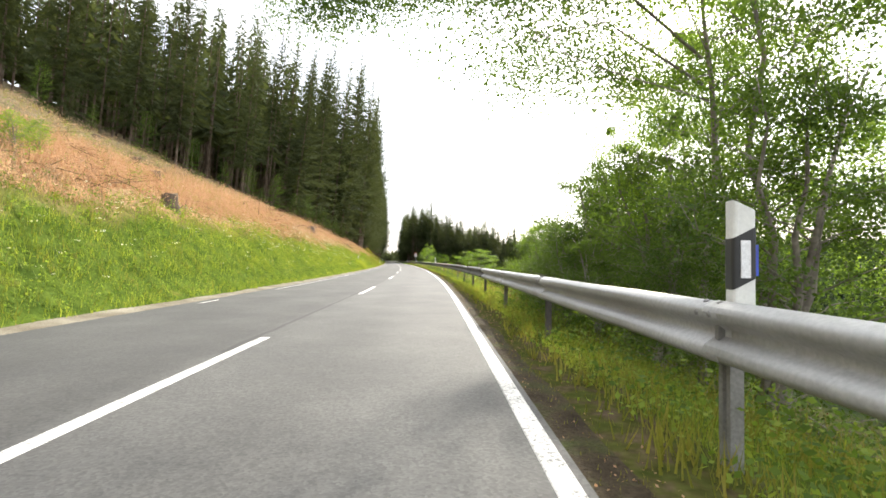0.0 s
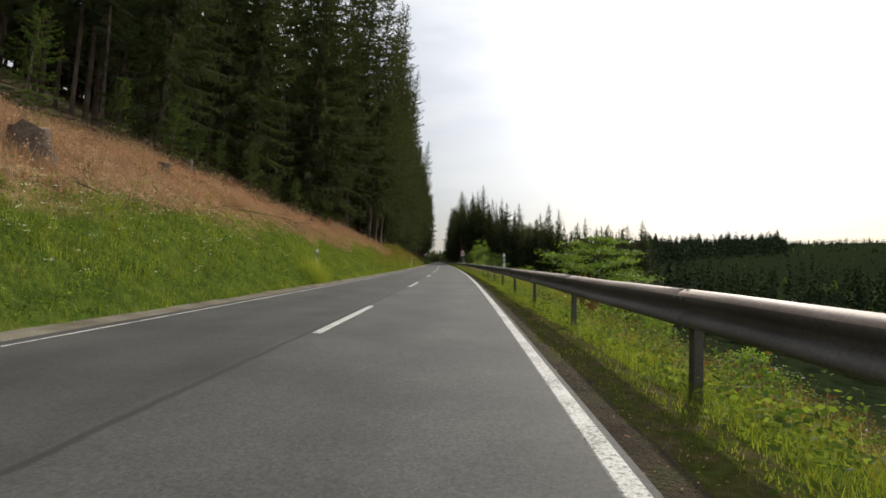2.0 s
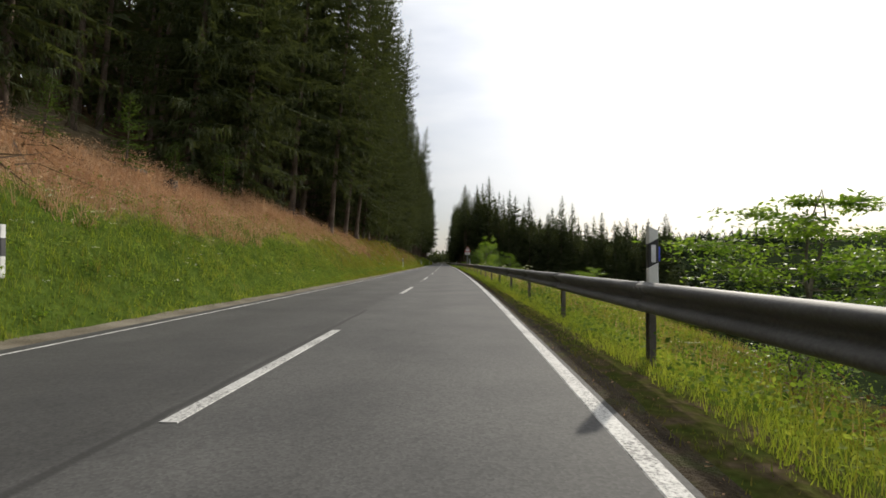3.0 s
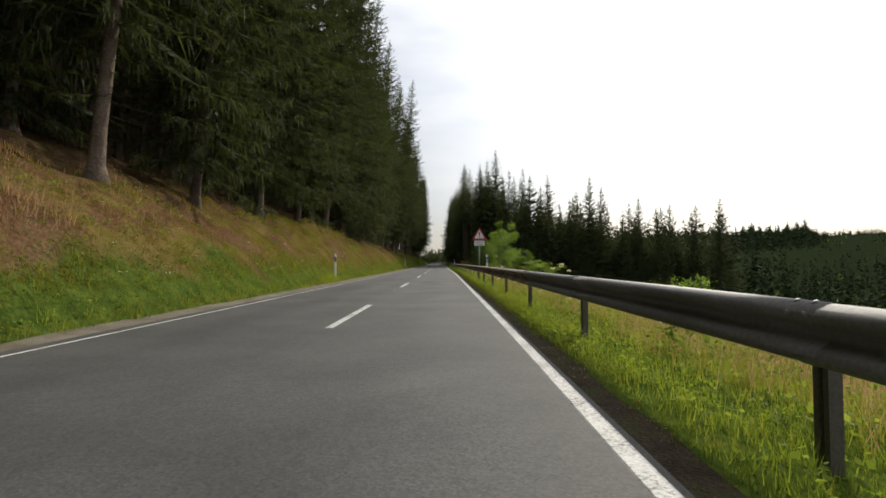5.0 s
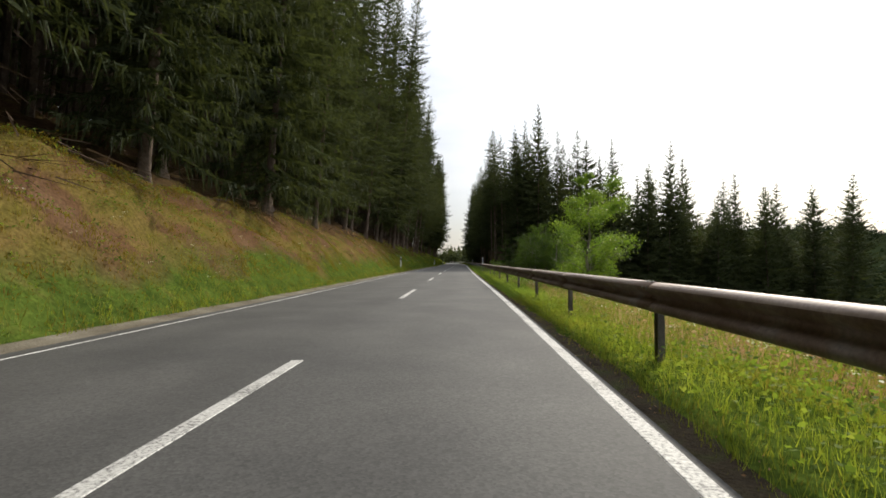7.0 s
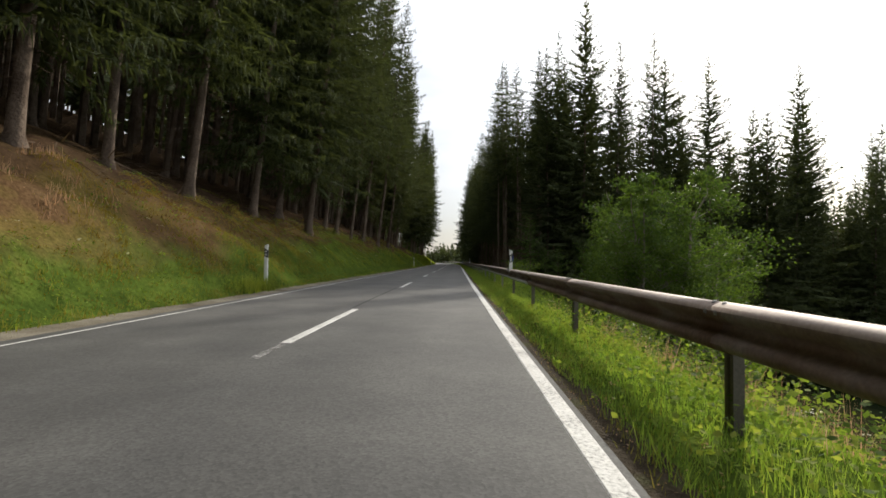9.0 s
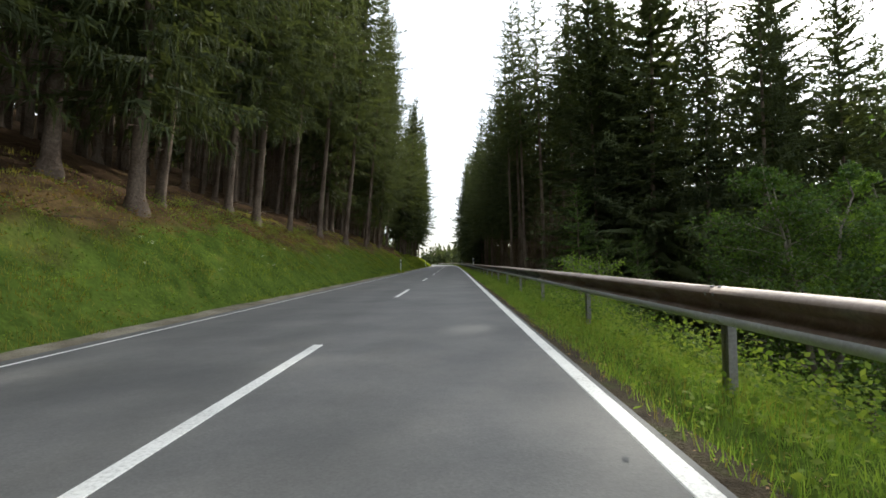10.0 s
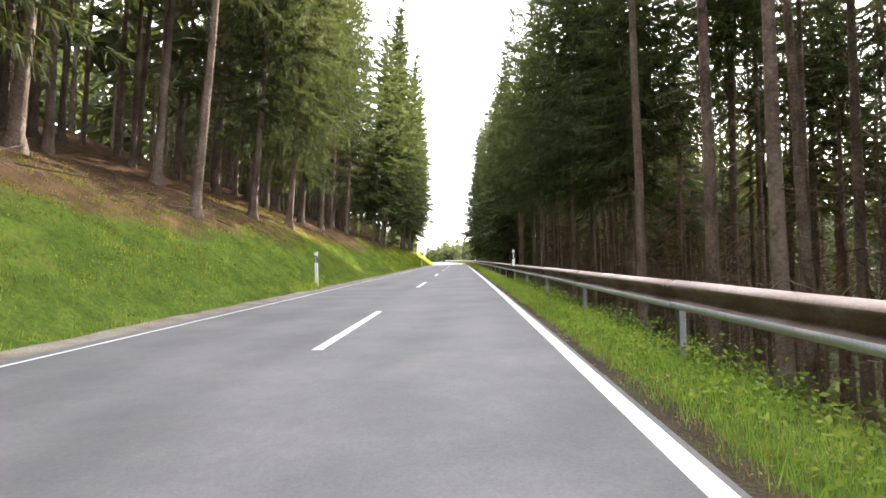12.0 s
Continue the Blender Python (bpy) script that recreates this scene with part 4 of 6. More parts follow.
def spruce_meshes(h, crown_from, radius, seed, step=0.6, around=8, dense=1.0, wide=1.0, shag=1.0, needle=NEEDLE, k_trunk=9, twigs=True, taper=0.8, ragged_tips=0.25):
    """A Norway spruce: whorls of boughs that sag and lift again at the tip, each a frond of side twigs with branchlets hanging from it."""
    rnd = np.random.default_rng(seed)
    thick = 0.0050 * h + 0.02
    zz = np.concatenate([[-1.2, 0.0, 0.35, 1.2], np.linspace(min(3, 0.3 * h), h, 9)])
    bend = rnd.normal(0, 0.05, (len(zz), 2)).cumsum(0) * 0.5
    bend[:4] = bend[3]
    rad = np.concatenate([[thick * 2.3, thick * 1.75, thick * 1.2, thick], thick * np.linspace(0.93, 0.05, 9)])
    tv, tf = tube([(bend[i, 0] - bend[3, 0], bend[i, 1] - bend[3, 1], z) for i, z in enumerate(zz)], rad, k_trunk)
    # buttressed roots spread from the foot
    flare = rnd.uniform(0, 6.28)
    for ring, deep in enumerate((0.34, 0.26, 0.10)):
        for j in range(k_trunk):
            x, y, z = tv[ring * k_trunk + j]
            grow = 1 + deep * math.cos(3 * 2 * math.pi * j / k_trunk + flare)
            tv[ring * k_trunk + j] = (x * grow, y * grow, z)
    trunk = mesh_object("trunk", tv, tf, BARK, smooth=True)
    z0 = crown_from * h
    big = min(1.0, h / 12)
    P, W, L, D = [], [], [], []
    z = z0
    while z < h - 0.15:
        t = (z - z0) / (h - z0)
        reach = radius * (1 - t) ** taper * min(1.0, 0.62 + 2.2 * t) * rnd.uniform(0.85, 1.12) + 0.1
        m = max(5, int(around * (1 - 0.3 * t)))
        for a in rnd.uniform(0, 2 * math.pi) + np.arange(m) * 2 * math.pi / m + rnd.normal(0, 0.22, m):
            ln = reach * rnd.uniform(1 - 1.6 * ragged_tips, 1 + ragged_tips)
            out, sd = np.array([math.cos(a), math.sin(a), 0.0]), np.array([-math.sin(a), math.cos(a), 0.0])
            sag = 0.62 - 1.05 * t + rnd.normal(0, 0.12)
            start = z + rnd.normal(0, 0.12 * big)

            def bough_at(f):
                q = out * (f * ln)[:, None] + sd * (0.10 * ln * np.sin(3 * f + a * 5))[:, None]
                q[:, 2] = start + ln * (-sag * f + 0.30 * f ** 2.2)
                return q

            # the bough itself: a narrow dark blade along its first two thirds
            f = np.array([0.0, 0.35])
            q = bough_at(f)
            P.append(q)
            W.append(bough_at(f + 0.4) - q)
            L.append(np.linalg.norm(W[-1], axis=1))
            D.append(np.full(2, (0.03 + 0.035 * ln) * wide * big))
            # side twigs in a flat frond that narrows to the tip
            n = max(6, int(17 * dense * ln / big ** 0.5))
            f = rnd.uniform(0.06, 1.0, n) ** 0.8
            f[0] = 0.97
            q = bough_at(f)
            q[:, 2] += rnd.normal(0, 0.05 * big, n)
            P.append(q)
            hand = rnd.choice([-1.0, 1.0], n) * rnd.uniform(0.35, 1.05, n) * (1.05 - 0.55 * f)
            W.append(out * rnd.uniform(0.5, 1.0, n)[:, None] + sd * hand[:, None] + np.array([0, 0, -1.0]) * (rnd.uniform(-0.08, 0.55, n) * shag * (1 - 0.7 * t))[:, None])
            L.append((0.62 - 0.40 * f) * np.clip(0.42 * ln, 0.22, 1.15) * rnd.uniform(0.6, 1.25, n))
            D.append(rnd.uniform(0.022, 0.05, n) * wide * (0.6 + 0.4 * big))
            # hanging branchlets
            n = int(10 * dense * shag * ln * (1 - 0.75 * t))
            if n:
                f = rnd.uniform(0.15, 1.0, n)
                q = bough_at(f) + sd * (rnd.normal(0, 0.12, n) * ln * (1.1 - f))[:, None]
                P.append(q)
                W.append(rnd.normal(0, 0.22, (n, 3)) + out * 0.25 + np.array([0, 0, -1.0]))
                L.append(rnd.uniform(0.22, 0.62, n) * shag * (1 - 0.4 * t))
                D.append(rnd.uniform(0.014, 0.032, n) * wide)
        z += step * rnd.uniform(0.75, 1.2) * (1 - 0.5 * t)
    P, W, L, D = np.concatenate(P), np.concatenate(W), np.concatenate(L), np.concatenate(D)
    P[:, 0] += np.interp(P[:, 2], zz, bend[:, 0] - bend[3, 0])
    P[:, 1] += np.interp(P[:, 2], zz, bend[:, 1] - bend[3, 1])
    W /= np.linalg.norm(W, axis=1, keepdims=True) + 1e-9
    side = np.cross(W, np.array([0, 0, 1.0]) + rnd.normal(0, 0.6, W.shape))
    side *= (D / (np.linalg.norm(side, axis=1) + 1e-6))[:, None]
    crown = blade_mesh("crown", np.stack([P - side, P + side, P + W * L[:, None]], 1).reshape(-1, 3), 3, needle)
    dv, df, off = [], [], 0
    for z in np.arange(max(1.6, 0.2 * z0), z0 + 2.5, 0.45) if twigs else ():
        for _ in range(3):
            a, ln = rnd.uniform(0, 6.28), rnd.uniform(0.25, 1.0)
            p0 = np.array([0, 0, z])
            p1 = p0 + np.array([math.cos(a) * ln, math.sin(a) * ln, -0.25 * ln + rnd.normal(0, 0.1)])
            p2 = p1 + np.array([math.cos(a + 0.3) * ln * 0.5, math.sin(a + 0.3) * ln * 0.5, -0.2 * ln])
            a_v, a_f = tube([p0, p1, p2], [0.011, 0.006, 0.002], 3)
            dv += a_v
            df += [tuple(i + off for i in q) for q in a_f]
            off += len(a_v)
    dead = mesh_object("deadwood", dv, df, DEAD_TWIG) if dv else None
    return trunk, crown, dead


SPRUCE_LABEL = "tall dark green spruce with a bare trunk and drooping branches"


def spruce_kind(meshes, label, group):
    top = new("spruce_tree")
    tagged(top, label, "spruce tree", group)
    place("trunk", meshes[0], top)
    place("crown", meshes[1], top)
    if meshes[2]:
        place("deadwood", meshes[2], top)
    return top


G_F, G_E = "spruces of the forest", "spruces of the wood's edge"
L_LOW = "tall spruce at the forest edge with branches hanging low"
L_IN = "slender spruce deep in the forest with a bare trunk"
L_E = "dense spruce with dark branches down to the ground"
FOREST = [spruce_kind(spruce_meshes(h, c, r, k, shag=1.15), SPRUCE_LABEL, G_F) for h, c, r, k in ((29, 0.14, 4.0, 11), (30, 0.11, 4.2, 12), (28, 0.17, 3.9, 13))]
LOW = [spruce_kind(spruce_meshes(h, c, r, k, 0.58, 8, 1.05, shag=1.25), L_LOW, G_F) for h, c, r, k in ((28, 0.07, 4.2, 15), (26, 0.04, 4.0, 16), (25, 0.09, 3.8, 17))]
EDGE = [spruce_kind(spruce_meshes(h, c, r, k, 0.62, 9, 0.85, 1.6, 0.9), L_E, G_E) for h, c, r, k in ((27, 0.02, 5.2, 21), (24, 0.03, 4.8, 22), (25, 0.02, 5.6, 23))]
INNER = [spruce_kind(spruce_meshes(h, c, r, k, 0.9, 6, 0.55, 2.2, 0.9, k_trunk=6), L_IN, G_F) for h, c, r, k in ((27, 0.40, 2.9, 31), (25, 0.36, 2.7, 32))]
BARE = [spruce_kind(spruce_meshes(h, c, r, k, shag=1.1, dense=0.7), SPRUCE_LABEL, G_F) for h, c, r, k in ((28, 0.52, 3.3, 37), (26, 0.56, 3.0, 38))]
TALL = [spruce_kind(spruce_meshes(h, c, r, k, shag=1.2), SPRUCE_LABEL, G_F) for h, c, r, k in ((27, 0.30, 4.0, 35), (25, 0.35, 3.8, 36))]
DISTANT = [spruce_kind(spruce_meshes(h, c, r, k, 0.75, 8, 0.5, 3.0, 0.8, k_trunk=6), L_LOW, G_F) for h, c, r, k in ((28, 0.18, 4.3, 45), (26, 0.12, 4.2, 46))]
YOUNG = [spruce_kind(spruce_meshes(6.4, 0.03, 1.7, 41, 0.30, 7, 1.4, 0.8, 0.5, NEEDLE_LIGHT, 6, False), "young light green spruce behind the crash barrier", "young spruces"),
         spruce_kind(spruce_meshes(3.0, 0.03, 1.0, 42, 0.22, 6, 1.4, 0.7, 0.4, NEEDLE_LIGHT, 5, False), "young spruce growing on the cleared slope", "young spruces")]
used = set()
rng = random.Random(7)


def plant(kinds, s, u, scale=1.0, lean=1.2, dz=0.0, tilt=None):
    """tilt: degrees by which the tree leans out over the road; the bank's trees reach for the light."""
    top = rng.choice(kinds)
    if tilt is None:
        tilt = 5.5 if -12 < u < 0 else (4.5 if u <= -12 else 0.0)
    m = Matrix.Translation(on_road(s, u, float(land(s, u)) + dz)) @ pose(0, 0, 0, 0, 0, heading(s)) @ pose(0, 0, 0, rng.uniform(-lean, lean), tilt + rng.uniform(-lean, lean), 0) @ pose(0, 0, 0, 0, 0, rng.uniform(0, 360)) @ Matrix.Scale(scale, 4)
    ob = copy_thing(top, m) if top.name in used else top
    used.add(top.name)
    ob.matrix_basis = m
    return ob


def forest_edge_left(s):
    return float(np.interp(s, [-10, 20, 30, 38, 44, 52, 60, 75, 85, 300], [-31, -29, -25, -18, -13.5, -10, -8.6, -7.9, -7.2, -6.9]))


def growth(s):
    """Younger, lower trees round the clearing."""
    return np.interp(s, [-10, 34, 48, 60, 72], [0.72, 0.60, 0.64, 0.78, 1.0])


taken = []


def free(s, u, gap):
    if any((s - a) ** 2 + (u - b) ** 2 < gap * gap for a, b in taken):
        return False
    taken.append((s, u))
    return True


# trunks that stand out along the bank
for s, u in ((78.5, -6.7), (83.7, -6.8), (88.8, -6.9), (80.2, -9.2), (75.5, -8.4), (94.5, -7.3), (102.8, -8.1), (107.6, -7.5), (114.5, -7.4), (121, -7.5), (149.6, -8.4), (161.8, -7.8), (156.3, -7.9), (166.7, -6.6), (165.7, -8.0), (174.6, -7.8),
             (176.8, -7.5), (186.8, -7.3), (191.5, -6.6), (202.3, -7.0), (198.4, -9.4), (204.9, -9.9)):
    free(s, u, 0.1)
    plant((LOW[0], FOREST[1], LOW[2]) if 90 < s < 125 else (FOREST if s < 180 else TALL), s, u, rng.uniform(0.95, 1.1))
for s in np.arange(-8, 292, 3.0):
    for row in range(1 if s < 52 or s > 244 else (3 if s > 150 else 2)):
        u = forest_edge_left(s) - row * 3.8 - rng.uniform(-0.2, 2.4)
        ss = s + rng.uniform(-1.3, 1.3)
        if free(ss, u, 2.5):
            low = rng.random() < (0.35 if ss < 50 else 1.0 if ss < 72 else (0.55 if ss < 150 else (0.35 if ss < 180 else 0.0)))
            plant(DISTANT if (ss > 232 and row == 0) or ss < 26 else ((LOW if low else (FOREST if ss < 178 else rng.choice((FOREST, TALL)))) if row == 0 else INNER), ss, u, rng.uniform(0.88, 1.1) * float(growth(ss)))


# the wood on the valley side: its front faces the meadow, then it follows the road
def right_edge(s):
    return float(np.interp(s, [170, 180, 186, 192, 205, 300], [40, 13, 10.5, 8.0, 7.2, 4.6]))


for s, u, k in ((183, 13.2, 1.08), (181.5, 18.6, 1.09), (184, 25, 1.02), (186.5, 34, 1.12)):
    free(s, u, 0.1)
    plant(LOW if u == 18.6 else EDGE[:1], s, u, k)
for s, u, k in ((184.5, 10.4, 0.9), (182.2, 15.8, 1.0), (186.2, 12.6, 1.0), (188.5, 15.5, 1.05)):
    free(s, u, 0.1)
    plant(EDGE if u < 13 else LOW, s, u, k)
for u in np.arange(12, 70, 3.0):
    s = 184 + rng.uniform(-1, 6) + 0.25 * max(0, u - 30)
    if free(s, u, 2.4):
        plant(EDGE if u > 20 else LOW, s, u, rng.uniform(0.9, 1.1) + 0.006 * max(0, u - 25))
for u in np.arange(26, 66, 2.4):
    s = 188 + rng.uniform(-1.5, 2) + 0.25 * max(0, u - 30)
    if free(s, u, 1.6):
        plant(EDGE, s, u, rng.uniform(0.72, 0.95))
for u in np.arange(14, 66, 2.6):
    s = 192.5 + rng.uniform(-1.5, 3) + 0.25 * max(0, u - 30)
    if free(s, u, 2.2):
        plant(DISTANT, s, u, rng.uniform(0.85, 0.98))
for s in np.concatenate([np.arange(188, 216, 2.0), np.arange(216, 292, 3.0)]):
    for row in range(2 if s < 206 else (3 if s < 232 else 2)):
        u = right_edge(s) + row * 3.0 + rng.uniform(-0.2, 2.2)
        ss = s + rng.uniform(-1, 1)
        if free(ss, u, 1.75):
            deep = row > 0
            plant((BARE if ss < 206 or deep else TALL) if ss < 236 else (INNER if deep else DISTANT), ss, u, rng.uniform(0.85, 1.05))
for s in np.arange(193, 216, 1.7):
    u = rng.uniform(13, 24)
    if free(s, u, 1.6):
        plant(BARE, s, u, rng.uniform(0.85, 1.05))
for s, u, k in ((179.5, 8.1, 1.12), (178.0, 8.9, 0.75), (175.5, 9.6, 0.8), (183.5, 7.4, 0.55)):
    plant(YOUNG[:1], s, u, k)
for s, u, k in ((40, -14.6, 0.9), (43, -12.4, 0.6), (47, -10.6, 0.8), (33, -21, 0.7), (36, -17.5, 0.5), (52, -9.4, 0.7), (57, -8.6, 0.6), (62, -8.2, 0.5),
                (37.5, -16.2, 1.1), (41.5, -13.0, 1.0), (44.5, -11.8, 1.2), (49, -9.8, 1.0), (50.5, -9.6, 0.7), (54.5, -8.9, 0.9), (59.5, -8.2, 0.8), (65, -7.9, 0.7), (30, -22.5, 1.2), (26, -24.5, 1.3), (34.5, -18.4, 1.2)):
    plant(YOUNG[1:], s, u, k)


# ---- deep forest, valley woods and far hills: too many to count ----
def wood_stuff(name, label, s, u, h, seed, per_tree=70, broad=0.30, base=0.3, trunks=True, material=NEEDLE, rel=0.115, tilt=0.0, foot=None):
    """Many spruces in one mesh: thin trunks and shaggy crowns. foot: their places, where they don't stand along the road."""
    rnd = np.random.default_rng(seed)
    if foot is None:
        foot = on_road_many(s, u, land(s, u))
    n = len(foot)
    t = rnd.uniform(0, 1, (n, per_tree)) ** 1.15
    t[:, :3] = rnd.uniform(0.88, 1.0, (n, 3))
    z = h[:, None] * (base + (1 - base) * t * 0.97)
    a = rnd.uniform(0, 2 * math.pi, (n, per_tree))
    reach = rel * h[:, None] * (1.02 - t) ** 0.85 * rnd.uniform(0.35, 1.1, (n, per_tree))
    out = np.stack([np.cos(a), np.sin(a), 0 * a], -1)
    B = foot[:, None, :] + out * reach[..., None] * 0.35
    B[..., 2] += z
    B[..., 0] += tilt * z
    W = out + np.array([0, 0, -0.55])
    L = (reach * 0.8 + 0.02 * h[:, None]) * (90 / max(90, per_tree)) ** 0.35
    D = L * broad
    B, W, L, D = B.reshape(-1, 3), W.reshape(-1, 3), L.ravel(), D.ravel()
    W = W / np.linalg.norm(W, axis=1, keepdims=True)
    across = np.cross(W, np.array([0, 0, 1.0]) + rnd.normal(0, 0.9, W.shape))
    across *= (1.15 * D / (np.linalg.norm(across, axis=1) + 1e-6))[:, None]
    ob = place(name, blade_mesh(name, np.stack([B - across, B + across, B + W * L[:, None]], 1).reshape(-1, 3), 3, material))
    tagged(ob, label, "woods", kind="stuff")
    if trunks:
        k = 5
        ang = np.arange(k) * 2 * math.pi / k
        r0 = 0.0062 * h
        lo = foot[:, None, :] + np.stack([np.cos(ang), np.sin(ang), 0 * ang], -1)[None] * r0[:, None, None] * 1.2
        hi = foot[:, None, :] + np.stack([np.cos(ang), np.sin(ang), 0 * ang], -1)[None] * r0[:, None, None] * 0.35
        lo[..., 2] -= 0.8
        hi[..., 2] += (h * 0.85)[:, None]
        hi[..., 0] += (h * 0.85 * tilt)[:, None]
        nx = np.roll(np.arange(k), -1)
        quad = np.stack([lo, lo[:, nx], hi[:, nx], hi], 2).reshape(-1, 3)
        ob2 = place("forest_trunks", blade_mesh("forest_trunks", quad, 4, BARK))
        tagged(ob2, "crowd of thin dark spruce trunks in the forest", "trunks", kind="stuff")


nr = np.random.default_rng(5)
EDGE_S, EDGE_U = [-10, 20, 30, 38, 44, 52, 60, 75, 85, 300], [-31, -29, -25, -18, -13.5, -10, -8.6, -7.9, -7.2, -6.9]
m = 620
s = nr.uniform(-30, 310, m)
u = np.interp(s, EDGE_S, EDGE_U) - 6.5 - 20 * nr.uniform(0, 1, m)
keep = (s < 186) | (nr.uniform(0, 1, m) < 0.75)
s, u, m = s[keep], u[keep], int(keep.sum())
wood_stuff("forest_depth", "deep spruce forest behind the front trees", s, u, nr.uniform(22, 29, m) * growth(s), 1, 150, 0.2, 0.26, tilt=0.085)
m = 1000
s = nr.uniform(-30, 330, m)
u = np.interp(s, EDGE_S, EDGE_U) - 26 - 34 * nr.uniform(0, 1, m)
keep = (s < 198) | (s > 270) | (nr.uniform(0, 1, m) < 0.6)
s, u, m = s[keep], u[keep], int(keep.sum())
wood_stuff("forest_hill", "dark spruce forest higher up the hill", s, u, nr.uniform(17, 24, m) * growth(s), 9, 110, 0.34, 0.10, tilt=0.06)
m = 420
s, k = nr.uniform(188, 310, m), nr.uniform(0, 1, m)
u = 14.5 + 45 * k
keep = ((s > 232) & ((s > 256) | (u < 20) | (k < 0.35))) | ((u > 44) & (s > 214) & (s < 232))
s, u, m = s[keep], u[keep], int(keep.sum())
wood_stuff("wood_depth", "dark spruce wood on the valley slope", s + 0.25 * np.maximum(0, u - 25), u, nr.uniform(21, 27, m), 2, 200, 0.14, 0.38, rel=0.15)
m = 170
s, u = nr.uniform(188, 218, m), nr.uniform(31, 80, m)
wood_stuff("wood_front", "close-set spruces behind the front of the valley wood", s + 0.25 * np.maximum(0, u - 28), u, nr.uniform(18, 24, m), 12, 300, 0.15, 0.04, rel=0.17)
m = 420
s, u = nr.uniform(196, 420, m), nr.uniform(50, 190, m)
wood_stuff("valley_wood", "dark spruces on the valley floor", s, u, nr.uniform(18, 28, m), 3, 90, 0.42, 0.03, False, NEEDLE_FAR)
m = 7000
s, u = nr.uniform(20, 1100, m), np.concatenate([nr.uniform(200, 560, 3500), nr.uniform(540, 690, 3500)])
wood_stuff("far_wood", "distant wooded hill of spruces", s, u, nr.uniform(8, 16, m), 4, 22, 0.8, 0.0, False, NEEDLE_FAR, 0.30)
m = 700
s, u = nr.uniform(60, 900, m), nr.uniform(150, 600, m)
wood_stuff("far_leafy_wood", "lighter broad-leaved crowns scattered on the far wooded slope", s, u, nr.uniform(6, 12, m), 44, 50, 0.8, 0.0, False, LEAF, 0.45)


def ridge_height(az, r):
    """A wooded ridge across the valley, by bearing from the road (degrees right of +y) and distance."""
    crest = np.interp(az, [2, 8, 14, 20, 25, 29, 31.3, 33, 37], [8, 20, 24, 27, 27, 29, 28, 8, -20]) + 2.0 * np.sin(az * 1.7) + 1.2 * np.sin(az * 4.3)
    return crest - 60 * np.clip(np.abs(r - 720) / 260, 0, 1) ** 1.6


az, rr = np.meshgrid(np.linspace(2, 37, 50), np.linspace(470, 980, 16), indexing="ij")
rid = np.stack([rr * np.sin(np.radians(az)), 60 + rr * np.cos(np.radians(az)), ridge_height(az, rr)], -1).reshape(-1, 3)
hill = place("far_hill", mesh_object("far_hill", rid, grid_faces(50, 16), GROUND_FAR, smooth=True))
tagged(hill, "low wooded ridge on the far side of the valley", "hill", kind="structure")
m = 3600
az, rr = nr.uniform(2, 32.3, m), nr.uniform(500, 790, m)
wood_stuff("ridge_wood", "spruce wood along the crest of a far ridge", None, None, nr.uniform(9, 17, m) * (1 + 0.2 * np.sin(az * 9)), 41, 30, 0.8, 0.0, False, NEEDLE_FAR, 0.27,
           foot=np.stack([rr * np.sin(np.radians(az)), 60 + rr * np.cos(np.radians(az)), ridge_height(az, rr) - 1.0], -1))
m = 420
s, u = nr.uniform(70, 200, m), nr.uniform(75, 220, m)
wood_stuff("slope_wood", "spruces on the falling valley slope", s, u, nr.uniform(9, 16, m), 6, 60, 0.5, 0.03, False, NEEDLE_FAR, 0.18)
m = 900
s, u = nr.uniform(302, 420, m), nr.uniform(-60, 70, m)
wood_stuff("closing_wood", "forest that closes the view where the road bends", s, np.where(np.abs(u) < 9, u + 24, u), nr.uniform(6, 11, m), 8, 60, 0.9, 0.0, False, NEEDLE, 0.24)


def dry_branches(name, label, s, u, seed, per=80, lo=0.8, hi=10.0):
    """Dead thin branches on the lower trunks, deep in the wood."""
    rnd = np.random.default_rng(seed)
    n = len(s)
    b = np.repeat(on_road_many(s, u, land(s, u))[:, None, :], per, 1)
    b[..., 2] += rnd.uniform(lo, hi, (n, per))
    a = rnd.uniform(0, 2 * math.pi, (n, per))
    w = np.stack([np.cos(a), np.sin(a), rnd.normal(-0.25, 0.2, (n, per))], -1)
    b = b + w * rnd.uniform(0.0, 0.9, (n, per))[..., None]
    w, b = w.reshape(-1, 3) + rnd.normal(0, 0.35, (n * per, 3)), b.reshape(-1, 3)
    side = np.cross(w, rnd.normal(0, 1, w.shape))
    side *= (rnd.uniform(0.008, 0.022, n * per) / (np.linalg.norm(side, axis=1) + 1e-6))[:, None]
    tri = np.stack([b - side, b + side, b + w * rnd.uniform(0.4, 1.3, n * per)[:, None]], 1).reshape(-1, 3)
    tagged(place(name, blade_mesh(name, tri, 3, DEAD_TWIG)), label, "branches", kind="stuff")


